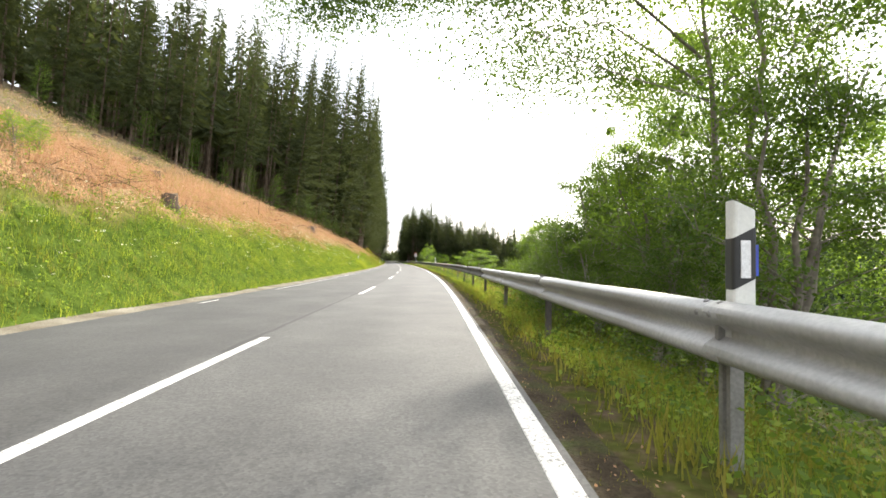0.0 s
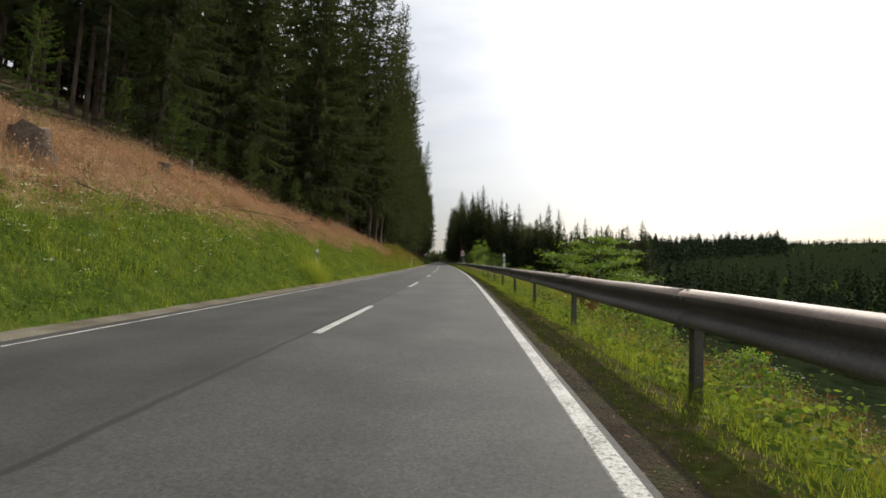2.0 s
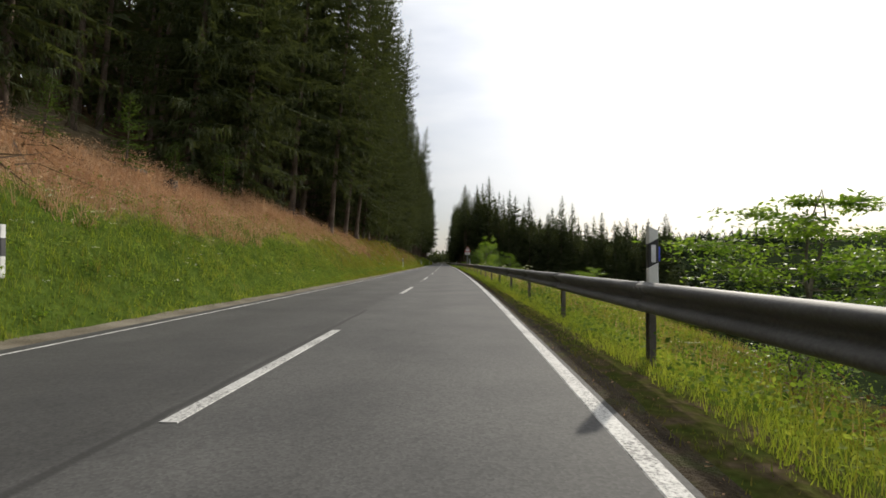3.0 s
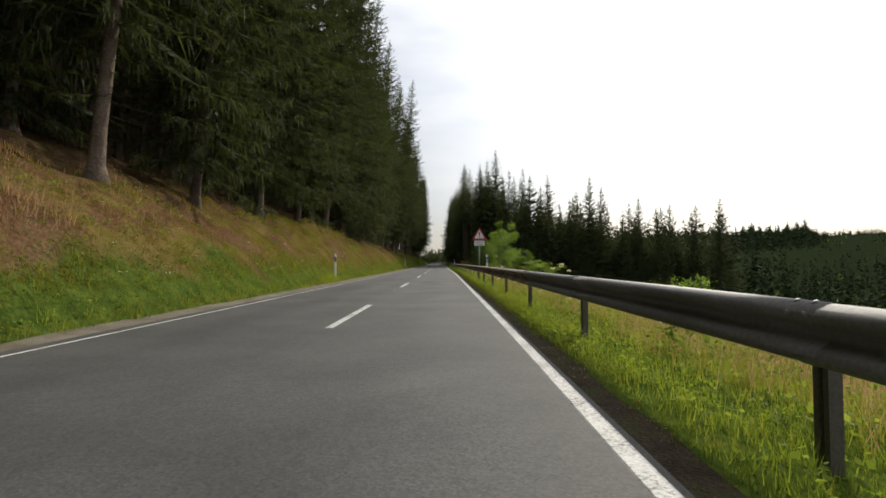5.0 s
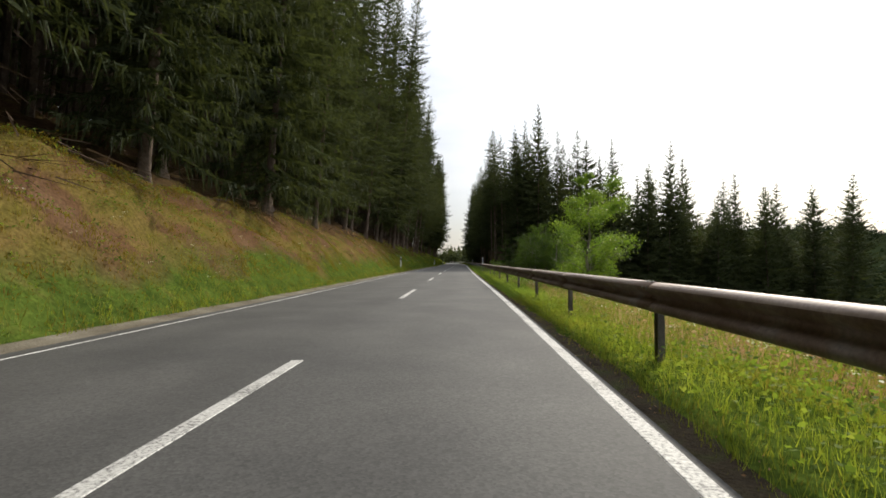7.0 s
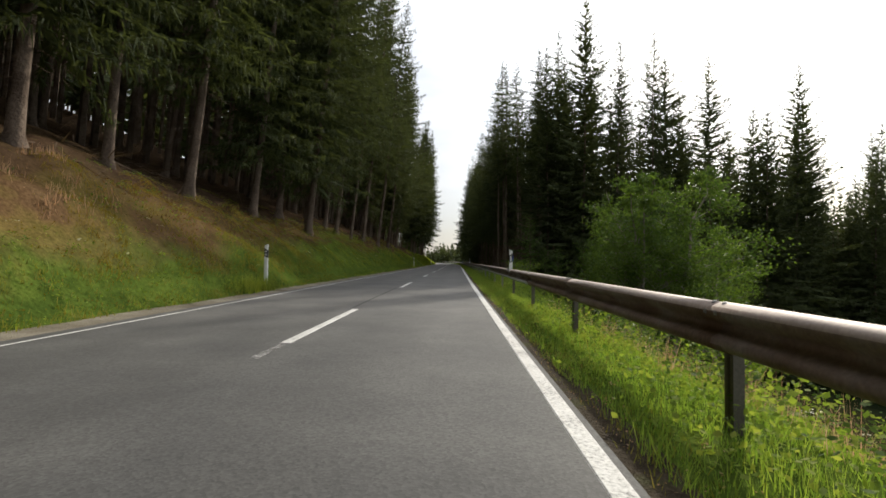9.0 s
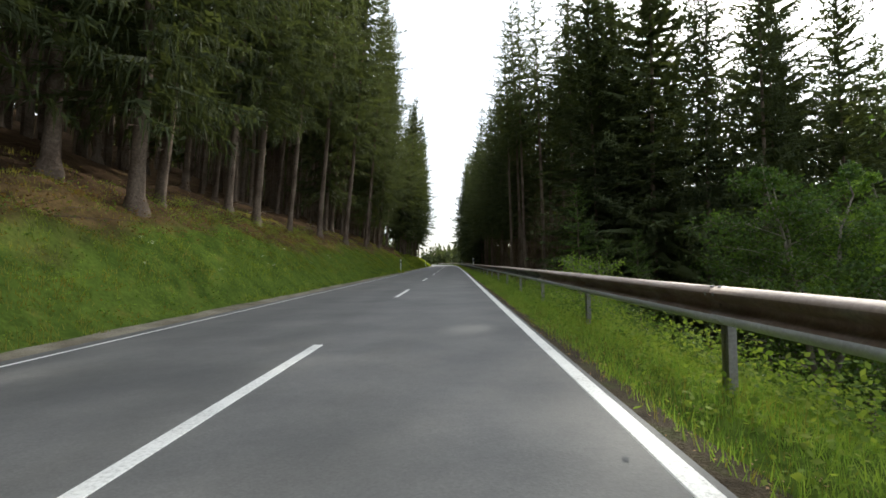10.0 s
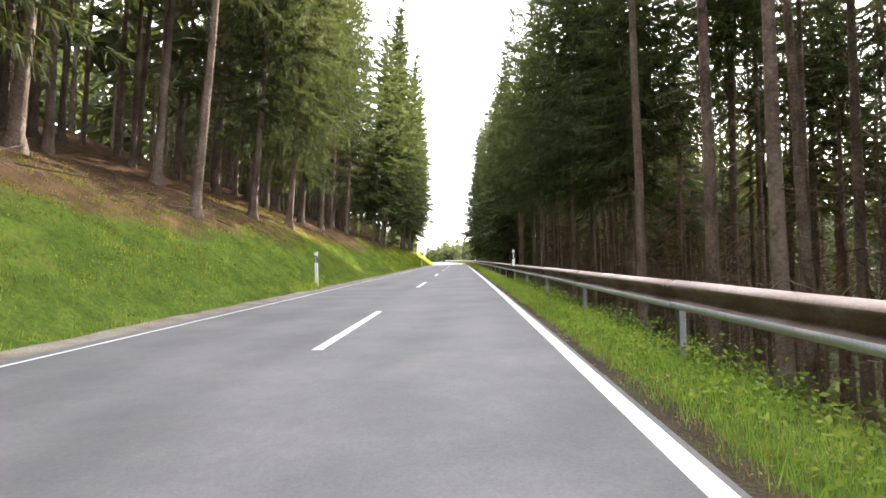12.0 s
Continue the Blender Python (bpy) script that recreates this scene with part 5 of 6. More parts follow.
m = 700
s = nr.uniform(187, 275, m)
dry_branches("dry_branches", "dead brown lower branches between the trunks", s, np.array([right_edge(q) for q in s]) + 1.5 + 26 * nr.uniform(0, 1, m) ** 1.3, 14)
m = 330
s = nr.uniform(70, 270, m)
dry_branches("dry_branches", "dead brown lower branches between the trunks", s, np.interp(s, EDGE_S, EDGE_U) - 1 - 20 * nr.uniform(0, 1, m), 15, 60)
m = 170
s, u = nr.uniform(206, 280, m), 15 + 20 * nr.uniform(0, 1, m)
wood_stuff("wood_thicket", "dense row of thin spruces in the wood", s, u, nr.uniform(18, 24, m), 18, 260, 0.10, 0.45)

m = 300
s = nr.uniform(2, 56, m)
u = np.maximum(np.interp(s, EDGE_S, EDGE_U), -7.5 - 24 * nr.uniform(0, 1, m)) + nr.uniform(0, 2, m)
dry_branches("brash", "scattered dead branches left on the cleared slope", s, u, 16, 16, 0.03, 0.28)
m = 120
s, u = nr.uniform(60, 215, m), nr.uniform(-12, -6.4, m)
dry_branches("brash", "scattered dead branches on the bank under the trees", s, u, 17, 14, 0.03, 0.2)


# ---- broad-leaved trees and shrubs ----
def leafy_tree(h, spread, seed, leaves=5000, leaf=0.075, stems=1, crown_from=0.15, flat=0.0, leaf_mat=LEAF, bark=BARK_PALE, thick=None, open_crown=0.0, feather=False):
    """Stem, limbs and twigs by repeated forking; leaves in clumps along the twigs."""
    rnd = np.random.default_rng(seed)
    tv, tf, off = [], [], 0
    tips = []
    thick = thick or 0.010 * h + 0.02

    def add(points, radii, k):
        nonlocal off
        v, f = tube(points, radii, k)
        tv.extend(v)
        tf.extend(tuple(i + off for i in q) for q in f)
        off += len(v)

    for st in range(stems):
        a0 = rnd.uniform(0, 6.28)
        lean = np.array([math.cos(a0), math.sin(a0)]) * (0.18 if stems > 1 else 0.05) * h
        foot = np.array([math.cos(a0), math.sin(a0), 0]) * (0.12 * (stems > 1))
        line = [foot + np.array([lean[0] * q ** 1.3, lean[1] * q ** 1.3, h * 0.94 * q]) + np.append(rnd.normal(0, 0.012 * h, 2), 0) * (q > 0.05) for q in np.linspace(0, 1, 8)]
        line[0] = foot - np.array([0, 0, 0.6])
        add(line, list(thick * np.linspace(1.15, 0.12, 8)), 7)
        limbs = int(13 + 6 * (h > 6))
        for i in range(limbs):
            q = crown_from + (0.98 - crown_from) * (i + rnd.uniform(0, 0.9)) / limbs
            j = min(6, int(q * 7))
            p0 = line[j] + (line[j + 1] - line[j]) * (q * 7 - j)
            a = a0 + i * 2.4 + rnd.normal(0, 0.4)
            prof = math.sin(math.pi * min(1.0, max(0.06, (q - crown_from) / (1 - crown_from) * 0.8 + 0.22))) ** 0.7
            ln = spread * prof * rnd.uniform(0.7, 1.15)
            rise = (0.55 - 0.5 * flat) * rnd.uniform(0.5, 1.2)
            d = np.array([math.cos(a), math.sin(a), rise])
            p1 = p0 + d * ln * 0.5
            p2 = p0 + d * ln * np.array([1, 1, 0.75]) + rnd.normal(0, 0.06 * ln, 3)
            add([p0, p1, p2], [thick * 0.36 * (1.1 - q), thick * 0.22 * (1.1 - q), 0.004], 4)
            for w in range(6):
                f = rnd.uniform(0.35, 1.0)
                b = p0 + (p2 - p0) * f
                e = b + rnd.normal(0, 0.2, 3) * ln * np.array([1, 1, 0.6 - 0.45 * flat]) + np.array([0, 0, 0.05 * ln])
                add([b, (b + e) / 2 + rnd.normal(0, 0.02, 3), e], [0.009, 0.006, 0.002], 3)
                tips.append((b, e, ln))
    per = max(3, leaves // max(1, len(tips)))
    B, W, L = [], [], []
    for b, e, ln in tips:
        if rnd.uniform() < open_crown:
            continue
        q = max(2, int(per * rnd.uniform(0.5, 1.5) * (0.3 + 0.9 * ln / spread)))
        f = rnd.uniform(0.1, 1.15, q)
        puff = 0.075 * ln + 0.05 + 0.012 * spread
        B.append(b + (e - b) * f[:, None] + rnd.normal(0, puff, (q, 3)) * np.array([1, 1, 0.75 if not feather else 0.3]))
        W.append((e - b) / (np.linalg.norm(e - b) + 1e-6) * 0.5 + rnd.normal(0, 0.8, (q, 3)) * np.array([1, 1, 0.35 if feather else 1.0]) + np.array([0, 0, -0.25]))
        L.append(rnd.uniform(0.7, 1.35, q) * leaf)
    B, W, L = np.concatenate(B), np.concatenate(W), np.concatenate(L)
    v, _ = kites(B, W, L, L * (0.2 if feather else 0.36), 0.9, rnd)
    return mesh_object("trunk", tv, tf, bark, smooth=True), blade_mesh("crown", v, 4, leaf_mat)


def bough(points, leaves, leaf, puff, seed, leaf_mat):
    rnd = np.random.default_rng(seed)
    v, f = tube(points, list(np.linspace(0.028, 0.004, len(points))), 5)
    limb = mesh_object("bough", v, f, BARK_PALE, smooth=True)
    q = (0.22 + 0.8 * rnd.uniform(0, 1, leaves) ** 0.7) * (len(points) - 1)
    pts = np.array(points, float)
    i = np.minimum(q.astype(int), len(points) - 2)
    b = pts[i] + (pts[i + 1] - pts[i]) * (q - i)[:, None]
    clump = rnd.normal(0, puff, (26, 3)) * np.array([1.2, 1.2, 0.6])
    b = b + clump[rnd.integers(0, 26, leaves)] + rnd.normal(0, 0.13, (leaves, 3)) - np.array([0, 0, 1.0]) * rnd.uniform(0.1, 0.95, leaves)[:, None]
    ln = rnd.uniform(0.7, 1.3, leaves) * leaf
    k, _ = kites(b, rnd.normal(0, 1, (leaves, 3)) + np.array([0, 0, -0.3]), ln, ln * 0.36, 0.9, rnd)
    return limb, blade_mesh("foliage", k, 4, leaf_mat)


def set_tree(name, label, category, meshes, s, u, dz=0.0, turn=0.0, scale=1.0, group=""):
    top = new(name)
    tagged(top, label, category, group)
    place("trunk", meshes[0], top)
    place("crown", meshes[1], top)
    top.matrix_basis = Matrix.Translation(on_road(s, u, float(land(s, u)) + dz)) @ pose(0, 0, 0, 0, 0, turn) @ Matrix.Scale(scale, 4)
    return top


def again(ob, s, u, turn, scale, dz=0.0):
    m = Matrix.Translation(on_road(s, u, float(land(s, u)) + dz)) @ pose(0, 0, 0, 0, 0, turn) @ Matrix.Scale(scale, 4)
    c = copy_thing(ob, m)
    c.matrix_basis = m
    return c


birch_a = set_tree("birch_tree", "slender birch with a light, open crown by the roadside", "birch tree", leafy_tree(11.5, 3.0, 51, 48000, 0.055, 1, 0.2, open_crown=0.26, thick=0.07, leaf_mat=LEAF_LIGHT), 9.5, 8.6, group="roadside birches")
again(birch_a, 5.2, 7.0, 100, 0.95)
again(birch_a, 12.4, 9.8, 220, 1.05)
again(birch_a, 7.0, 11.0, 300, 0.9)
over = set_tree("overhanging_tree", "tall leafy tree whose boughs hang over the road", "tree", leafy_tree(9.0, 4.4, 52, 42000, 0.055, 1, 0.5, 0.5, leaf_mat=LEAF, open_crown=0.22, thick=0.07), 5.4, 6.2, turn=40)
ground_z = float(land(5.4, 6.2))
for pts, n, sd in (([(0, 0, 5.4), (0.3, -1.8, 7.2), (0.6, -4.0, 7.65), (0.9, -6.3, 7.15)], 15000, 61), ([(0, 0, 5.0), (0.9, -1.2, 6.4), (1.8, -2.9, 6.3)], 4500, 62)):
    world_pts = [on_road(5.4 + a, 6.2 + b, ground_z + c) - over.matrix_basis.translation for a, b, c in pts]
    limb, foliage = bough(world_pts, n, 0.055, 0.30, sd, LEAF)
    back = over.matrix_basis.to_3x3().inverted().to_4x4()
    place("bough", limb, over, m=back)
    place("foliage", foliage, over, m=back)
alder = set_tree("alder_bush", "dense dark green alder bush behind the crash barrier", "bush", leafy_tree(5.8, 2.0, 53, 24000, 0.06, 4, 0.03), 12.2, 6.9, group="roadside alder bushes")
again(alder, 9.6, 6.2, 80, 0.85)
again(alder, 14.2, 8.8, 150, 1.05)
again(alder, 6.8, 6.3, 210, 0.8)
again(alder, 3.6, 6.0, 260, 0.75)
again(alder, 11.0, 9.6, 20, 1.25)
set_tree("alder_bush", "tall narrow alder bush behind the crash barrier", "bush", leafy_tree(9.2, 2.1, 59, 40000, 0.06, 2, 0.16), 16.2, 9.6, turn=95, group="roadside alder bushes")
for s, u, k in ((6.2, 4.9, 0.36), (8.0, 4.8, 0.42), (9.9, 5.0, 0.4), (11.8, 5.2, 0.45), (13.8, 5.7, 0.45), (4.2, 4.9, 0.36)):
    again(alder, s, u, 77 * s, k)
small = set_tree("young_tree", "small round leafy tree on the valley slope", "tree", leafy_tree(6.2, 1.75, 54, 30000, 0.05, 1, 0.2, open_crown=0.1, leaf_mat=LEAF_LIGHT), 31.4, 10.1, scale=1.18)
shrub = set_tree("shrub", "light green leafy shrub on the slope", "shrub", leafy_tree(2.9, 1.25, 55, 3200, 0.09, 4, 0.03, leaf_mat=LEAF_LIGHT), 30.2, 9.0, group="shrubs on the slope")
for s, u, k in ((9.0, -7.2, 0.34), (8.0, -8.2, 0.45), (10.6, -8.0, 0.3), (42.3, 5.6, 0.34), (42.0, 6.6, 0.42), (50.6, 5.3, 0.36), (41.5, 6.0, 0.4), (37, 6.2, 0.4), (26.0, 9.5, 1.0), (28.4, 8.4, 0.8), (33.8, 9.2, 0.9), (24, 11.5, 1.3), (171.2, 6.2, 0.9), (138.5, 7.0, 0.75),
                 (88.5, 7.4, 0.55)):
    again(shrub, s, u, 37 * s, k)
rowan = set_tree("rowan_bush", "feathery rowan with flat spreading branches behind the barrier", "bush", leafy_tree(4.7, 2.6, 56, 9000, 0.13, 2, 0.35, 0.9, leaf_mat=LEAF_LIGHT, feather=True), 56.5, 9.3)
again(rowan, 98.7, 5.9, 200, 0.36)
again(rowan, 64.0, 6.6, 90, 0.30)
maple = set_tree("maple_tree", "sunlit young maple with bright green leaves", "tree", leafy_tree(7.8, 2.1, 57, 26000, 0.07, 1, 0.10, 0.0, open_crown=0.05, leaf_mat=LEAF_LIGHT), 134.2, 8.3, turn=70, scale=1.1)
sallow = set_tree("sallow_tree", "broad green sallow tree before the dark spruces", "tree", leafy_tree(8.8, 2.9, 58, 24000, 0.11, 3, 0.04, leaf_mat=LEAF), 158.6, 10.6, scale=1.0)
again(sallow, 158.2, 9.4, 140, 0.8)
again(sallow, 169.5, 13.0, 20, 1.0)
again(maple, 171.5, 15.8, 40, 1.25)
again(maple, 167.5, 17.0, 160, 1.15)
for s, u, k in ((172.8, 5.5, 0.5), (175.4, 5.9, 0.6), (178.2, 5.6, 0.5), (180.6, 6.2, 0.6), (168.5, 6.0, 0.5), (150, 6.2, 0.5), (146.5, 6.6, 0.6), (153.2, 6.8, 0.6)):
    again(shrub, s, u, 31 * s, k)


# ---- grass ----
def blades(s, u, height, lean, width, rnd, sink=0.015):
    n = len(s)
    p = on_road_many(s, u, land(s, u) - sink)
    a = rnd.uniform(0, 2 * math.pi, n)
    w = np.stack([np.cos(a), np.sin(a), 0 * a], -1) * width[:, None]
    b = rnd.uniform(0, 2 * math.pi, n)
    tip = p + np.stack([np.cos(b) * lean * height, np.sin(b) * lean * height, height], -1)
    return np.stack([p - w, p + w, tip], 1).reshape(-1, 3)


def tufted(n, s0, s1, u0, u1, rnd, per=12, spread=0.10):
    cs, cu = rnd.uniform(s0, s1, n), rnd.uniform(u0, u1, n)
    s = np.repeat(cs, per) + rnd.normal(0, spread, n * per)
    u = np.repeat(cu, per) + rnd.normal(0, spread, n * per)
    return s, np.where(u0 < 0, np.minimum(u, u1 + 0.05), np.maximum(u, u0 - 0.05))


def open_spot(s, u):
    """Bare earth before the broken stump."""
    return ((s - 44.0) / 2.3) ** 2 + ((u - 5.2) / 0.85) ** 2 > 1


def sward(name, label, material, fields, seed):
    rnd = np.random.default_rng(seed)
    out = []
    for n, s0, s1, u0, u1, per, lo, hi, w, keep in fields:
        s, u = tufted(n, s0, s1, u0, u1, rnd, per)
        k = keep(s, u) & open_spot(s, u)
        s, u = s[k], u[k]
        h = rnd.uniform(lo, hi, len(s)) * (0.75 + 0.5 * rnd.random(len(s)))
        out.append(blades(s, u, h, rnd.uniform(0.05, 0.6, len(s)), rnd.uniform(0.6, 1.3, len(s)) * w, rnd))
    ob = place(name, blade_mesh(name, np.concatenate(out), 3, material))
    tagged(ob, label, "grass", kind="stuff")


def ragged(s, u):
    return 0.75 * np.sin(0.23 * s + 0.6) + 0.45 * np.sin(0.71 * s + 2) + 0.3 * np.sin(1.7 * s + 0.4 * u)


def ALL(s, u):
    return np.ones(len(s), bool)


VERGE = lambda s: np.interp(s, [4, 18, 26, 46, 62, 80, 120], [3.3, 3.15, 3.42, 3.42, 3.05, 2.95, 2.86])
GREEN_TOP = lambda s: np.interp(s, [0, 30, 70, 85, 108, 120, 150, 165, 300], [-6.4, -6.0, -5.5, -5.0, -4.8, -4.35, -4.7, -6.1, -6.6])
sward("meadow_grass", "lush green meadow grass on the lower bank", GRASS, [
    (16000, -4, 120, -7.6, -3.62, 10, 0.05, 0.20, 0.0065, lambda s, u: (u > GREEN_TOP(s) + 0.4 * ragged(s, u)) & ((s < 70) | (np.sin(6.7 * s + 4.9 * u) > 0.15))),
    (11000, 120, 225, -7.6, -3.62, 9, 0.03, 0.13, 0.0075, lambda s, u: (((s > 158) & (ragged(1.3 * s, 1.7 * u) + 0.4 * np.sin(3.1 * s + 2.3 * u) > -0.25)) | (np.sin(7.1 * s + 5.3 * u) > 0.55)) & (u > GREEN_TOP(s) + np.interp(s, [150, 165], [0.3, 0.7]) * ragged(s, u))),
    (1500, -4, 62, -6.2, -4.0, 9, 0.15, 0.34, 0.005, lambda s, u: ragged(1.6 * s, u) > 0.1),
    (110, 48.4, 50.8, -4.35, -3.6, 10, 0.5, 0.8, 0.007, ALL),
    (40, 99.2, 101.8, -3.9499999999999997, -3.55, 10, 0.28, 0.5, 0.007, ALL),
    (70, 151.2, 153.5, -3.9499999999999997, -3.55, 10, 0.3, 0.52, 0.007, ALL),
    (40, 202.2, 204.79999999999998, -3.9, -3.5, 10, 0.22, 0.44, 0.007, ALL),
    (3000, 225, 300, -7.0, -3.75, 4, 0.12, 0.30, 0.025, ALL),
    (23000, -4, 120, 2.86, 5.6, 12, 0.04, 0.17, 0.0034, lambda s, u: u > VERGE(s) + 0.09 * ragged(s, u)),
    (1800, 16, 60, 2.95, 3.6, 10, 0.015, 0.06, 0.004, lambda s, u: ragged(2.6 * s, 3 * u) > -0.15),
    (3500, -4, 130, 5.2, 9.5, 8, 0.2, 0.5, 0.012, ALL),
    (3000, 225, 300, 3.0, 5.4, 4, 0.10, 0.26, 0.02, ALL)], 61)
sward("lush_grass", "fresh green grass on the shaded verge along the wood, brightened in colour", GRASS_LUSH, [
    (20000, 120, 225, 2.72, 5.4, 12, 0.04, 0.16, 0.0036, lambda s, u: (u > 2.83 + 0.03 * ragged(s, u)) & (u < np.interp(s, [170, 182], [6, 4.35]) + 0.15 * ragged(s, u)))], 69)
sward("dry_grass", "dry reddish brown grass on the cleared slope", GRASS_DRY, [
    (15000, -4, 86, -12, -5.2, 9, 0.18, 0.46, 0.008, lambda s, u: (u < GREEN_TOP(s) + 0.6 * ragged(s, u)) & (u > np.interp(s, [0, 50, 60, 90], [-30, -11, -8.8, -7.0]))),
        (6500, 60, 126, 4.8, 12, 9, 0.12, 0.34, 0.0032, lambda s, u: u > 5.2 + 0.4 * ragged(s, u)),
    (700, 86, 150, -7.6, -5.4, 8, 0.10, 0.28, 0.009, lambda s, u: ragged(s * 1.3, u) > 0.4)], 62)
sward("straw_grass", "bleached straw-coloured grass high on the cleared slope", GRASS_STRAW, [
    (3200, -6, 46, -11, -6.0, 8, 0.2, 0.42, 0.006, lambda s, u: ragged(0.8 * s + 2, 2 * u) > 0.2),
    (8000, -6, 50, -31, -10, 8, 0.2, 0.42, 0.011, lambda s, u: u > np.interp(s, [0, 30, 38, 44, 50], [-31, -25, -18, -13.5, -11]))], 66)
sward("moss_tufts", "mustard-coloured moss and short grass on the bank", MOSS, [
    (7500, 72, 162, -7.8, -4.2, 9, 0.03, 0.11, 0.011, lambda s, u: ragged(s * 0.9 + 3, u * 2) + 0.5 * np.sin(2.2 * s + 1.9 * u) > np.interp(s, [110, 125], [-0.8, 0.1])),
    (1500, 158, 215, -9.0, -4.6, 9, 0.02, 0.07, 0.012, lambda s, u: ragged(s * 1.1 + 5, u) > 0.4)], 67)
sward("seed_grass", "fine reddish seed heads of tall grass behind the barrier", GRASS_DRY, [
    (2200, 62, 126, 3.9, 7.0, 8, 0.24, 0.46, 0.0024, lambda s, u: ragged(s * 1.4, u) > -0.5),
    (500, 18, 62, 4.2, 7.5, 8, 0.25, 0.5, 0.0035, ALL),
    (500, 126, 150, 4.2, 7.0, 8, 0.25, 0.5, 0.0035, ALL)], 68)
sward("mixed_grass", "olive and straw-coloured grass in patches", GRASS_OLIVE, [
    (6500, 70, 162, -6.4, -3.62, 8, 0.04, 0.17, 0.009, lambda s, u: u > GREEN_TOP(s) + 0.4 * ragged(s, u)),
    (6000, 70, 160, -7.8, -4.3, 8, 0.04, 0.16, 0.010, lambda s, u: ragged(s + 9, u) > 0.45),
    (2600, -4, 52, -24, -6.2, 9, 0.12, 0.4, 0.010, lambda s, u: (ragged(s * 1.2 + 4, u) > 0.35) & (u > np.interp(s, [0, 30, 38, 44, 52], [-31, -24, -17, -13, -10]))),
    (3500, 155, 215, -9.5, -4.4, 7, 0.03, 0.13, 0.010, lambda s, u: ragged(s * 1.7, u) > -0.1),
    (7500, 56, 135, 4.0, 12, 10, 0.12, 0.36, 0.005, ALL),
    (2200, -4, 60, 4.4, 9.0, 9, 0.15, 0.5, 0.009, ALL),
    (3600, 10, 165, 3.05, 5.0, 9, 0.05, 0.24, 0.003, lambda s, u: (ragged(1.9 * s, 2 * u) > -0.2) & (u > VERGE(s)) & (u < np.interp(s, [170, 182], [6, 4.3]))),
    (4200, -4, 130, 2.76, 3.0, 5, 0.012, 0.05, 0.004, lambda s, u: ragged(2.3 * s, u) > -0.2),
    (700, -4, 18, 3.1, 5.0, 9, 0.05, 0.26, 0.008, ALL),
    (5200, 14, 225, 2.78, 3.2, 8, 0.03, 0.09, 0.004, lambda s, u: (u > np.interp(s, [20, 90, 125], [2.93, 2.90, 2.79]) + 0.04 * ragged(3 * s, u)) & ((s > 58) | (ragged(2.1 * s, 4 * u) > 0.5))),
    (1600, -4, 120, -6.6, -3.8, 8, 0.12, 0.34, 0.005, ALL)], 63)


# ---- weeds, flowers ----
def weed_stuff(name, label, fields, seed, material, leaf=0.06, puff=0.18):
    rnd = np.random.default_rng(seed)
    B, W, L = [], [], []
    for n, s0, s1, u0, u1, per, hi in fields:
        s, u = rnd.uniform(s0, s1, n), rnd.uniform(u0, u1, n)
        k = open_spot(s, u)
        s, u, n = s[k], u[k], int(k.sum())
        tall = hi * rnd.uniform(0.35, 1.0, n)
        foot = on_road_many(s, u, land(s, u))
        q = rnd.uniform(0.1, 1.0, (n, per))
        b = np.repeat(foot[:, None, :], per, 1) + rnd.normal(0, puff, (n, per, 3)) * np.array([1, 1, 0.1]) * (0.5 + q[..., None])
        b[..., 2] += q * tall[:, None]
        B.append(b.reshape(-1, 3))
        W.append(rnd.normal(0, 1, (n * per, 3)) * np.array([1, 1, 0.5]) + np.array([0, 0, 0.15]))
        L.append(rnd.uniform(0.6, 1.5, n * per) * leaf)
    B, W, L = np.concatenate(B), np.concatenate(W), np.concatenate(L)
    v, _ = kites(B, W, L, L * 0.33, 0.8, rnd)
    tagged(place(name, blade_mesh(name, v, 4, material)), label, "weeds", kind="stuff")


weed_stuff("weeds", "leafy nettles and brambles on the slope beyond the barrier", [
    (620, -3, 60, 4.0, 8.0, 42, 0.7), (560, 60, 130, 3.7, 7.5, 30, 0.5), (560, 128, 180, 3.8, 8.0, 42, 0.7), (150, 180, 212, 3.8, 4.5, 36, 0.3), (520, 156, 186, 4.0, 6.4, 44, 0.6), (160, 168, 184, -7.5, -6.3, 34, 0.35), (420, 4, 60, 7.5, 14, 36, 1.0), (260, 130, 190, 7, 13, 40, 1.3)], 71, WEED, 0.047, 0.2)
weed_stuff("grass_plumes", "soft pinkish plumes of dry grass on the cleared slope", [
    (2200, -4, 76, -9.5, -5.7, 26, 0.55), (1000, -4, 44, -22, -9, 24, 0.5), (260, 60, 124, 5.2, 9, 30, 0.6)], 77, GRASS_DRY, 0.055, 0.2)
weed_stuff("bank_herbs", "tufts of moss and small herbs on the bank under the trees", [
    (3600, 66, 166, -7.6, -3.8, 13, 0.12), (900, 100, 122, -7.2, -6.1, 24, 0.08), (500, 160, 216, -9, -5.0, 12, 0.06)], 78, MOSS, 0.03, 0.10)
weed_stuff("meadow_herbs", "leafy green meadow herbs on the lower bank", [
    (3400, -4, 75, -6.3, -3.7, 12, 0.24), (1300, 75, 160, -5.4, -3.7, 12, 0.16), (600, 4, 34, -14, -6.4, 18, 0.4), (1700, 152, 218, -8.5, -3.8, 13, 0.12), (1100, 98, 124, -7.4, -5.7, 14, 0.10)], 79, WEED, 0.035, 0.10)
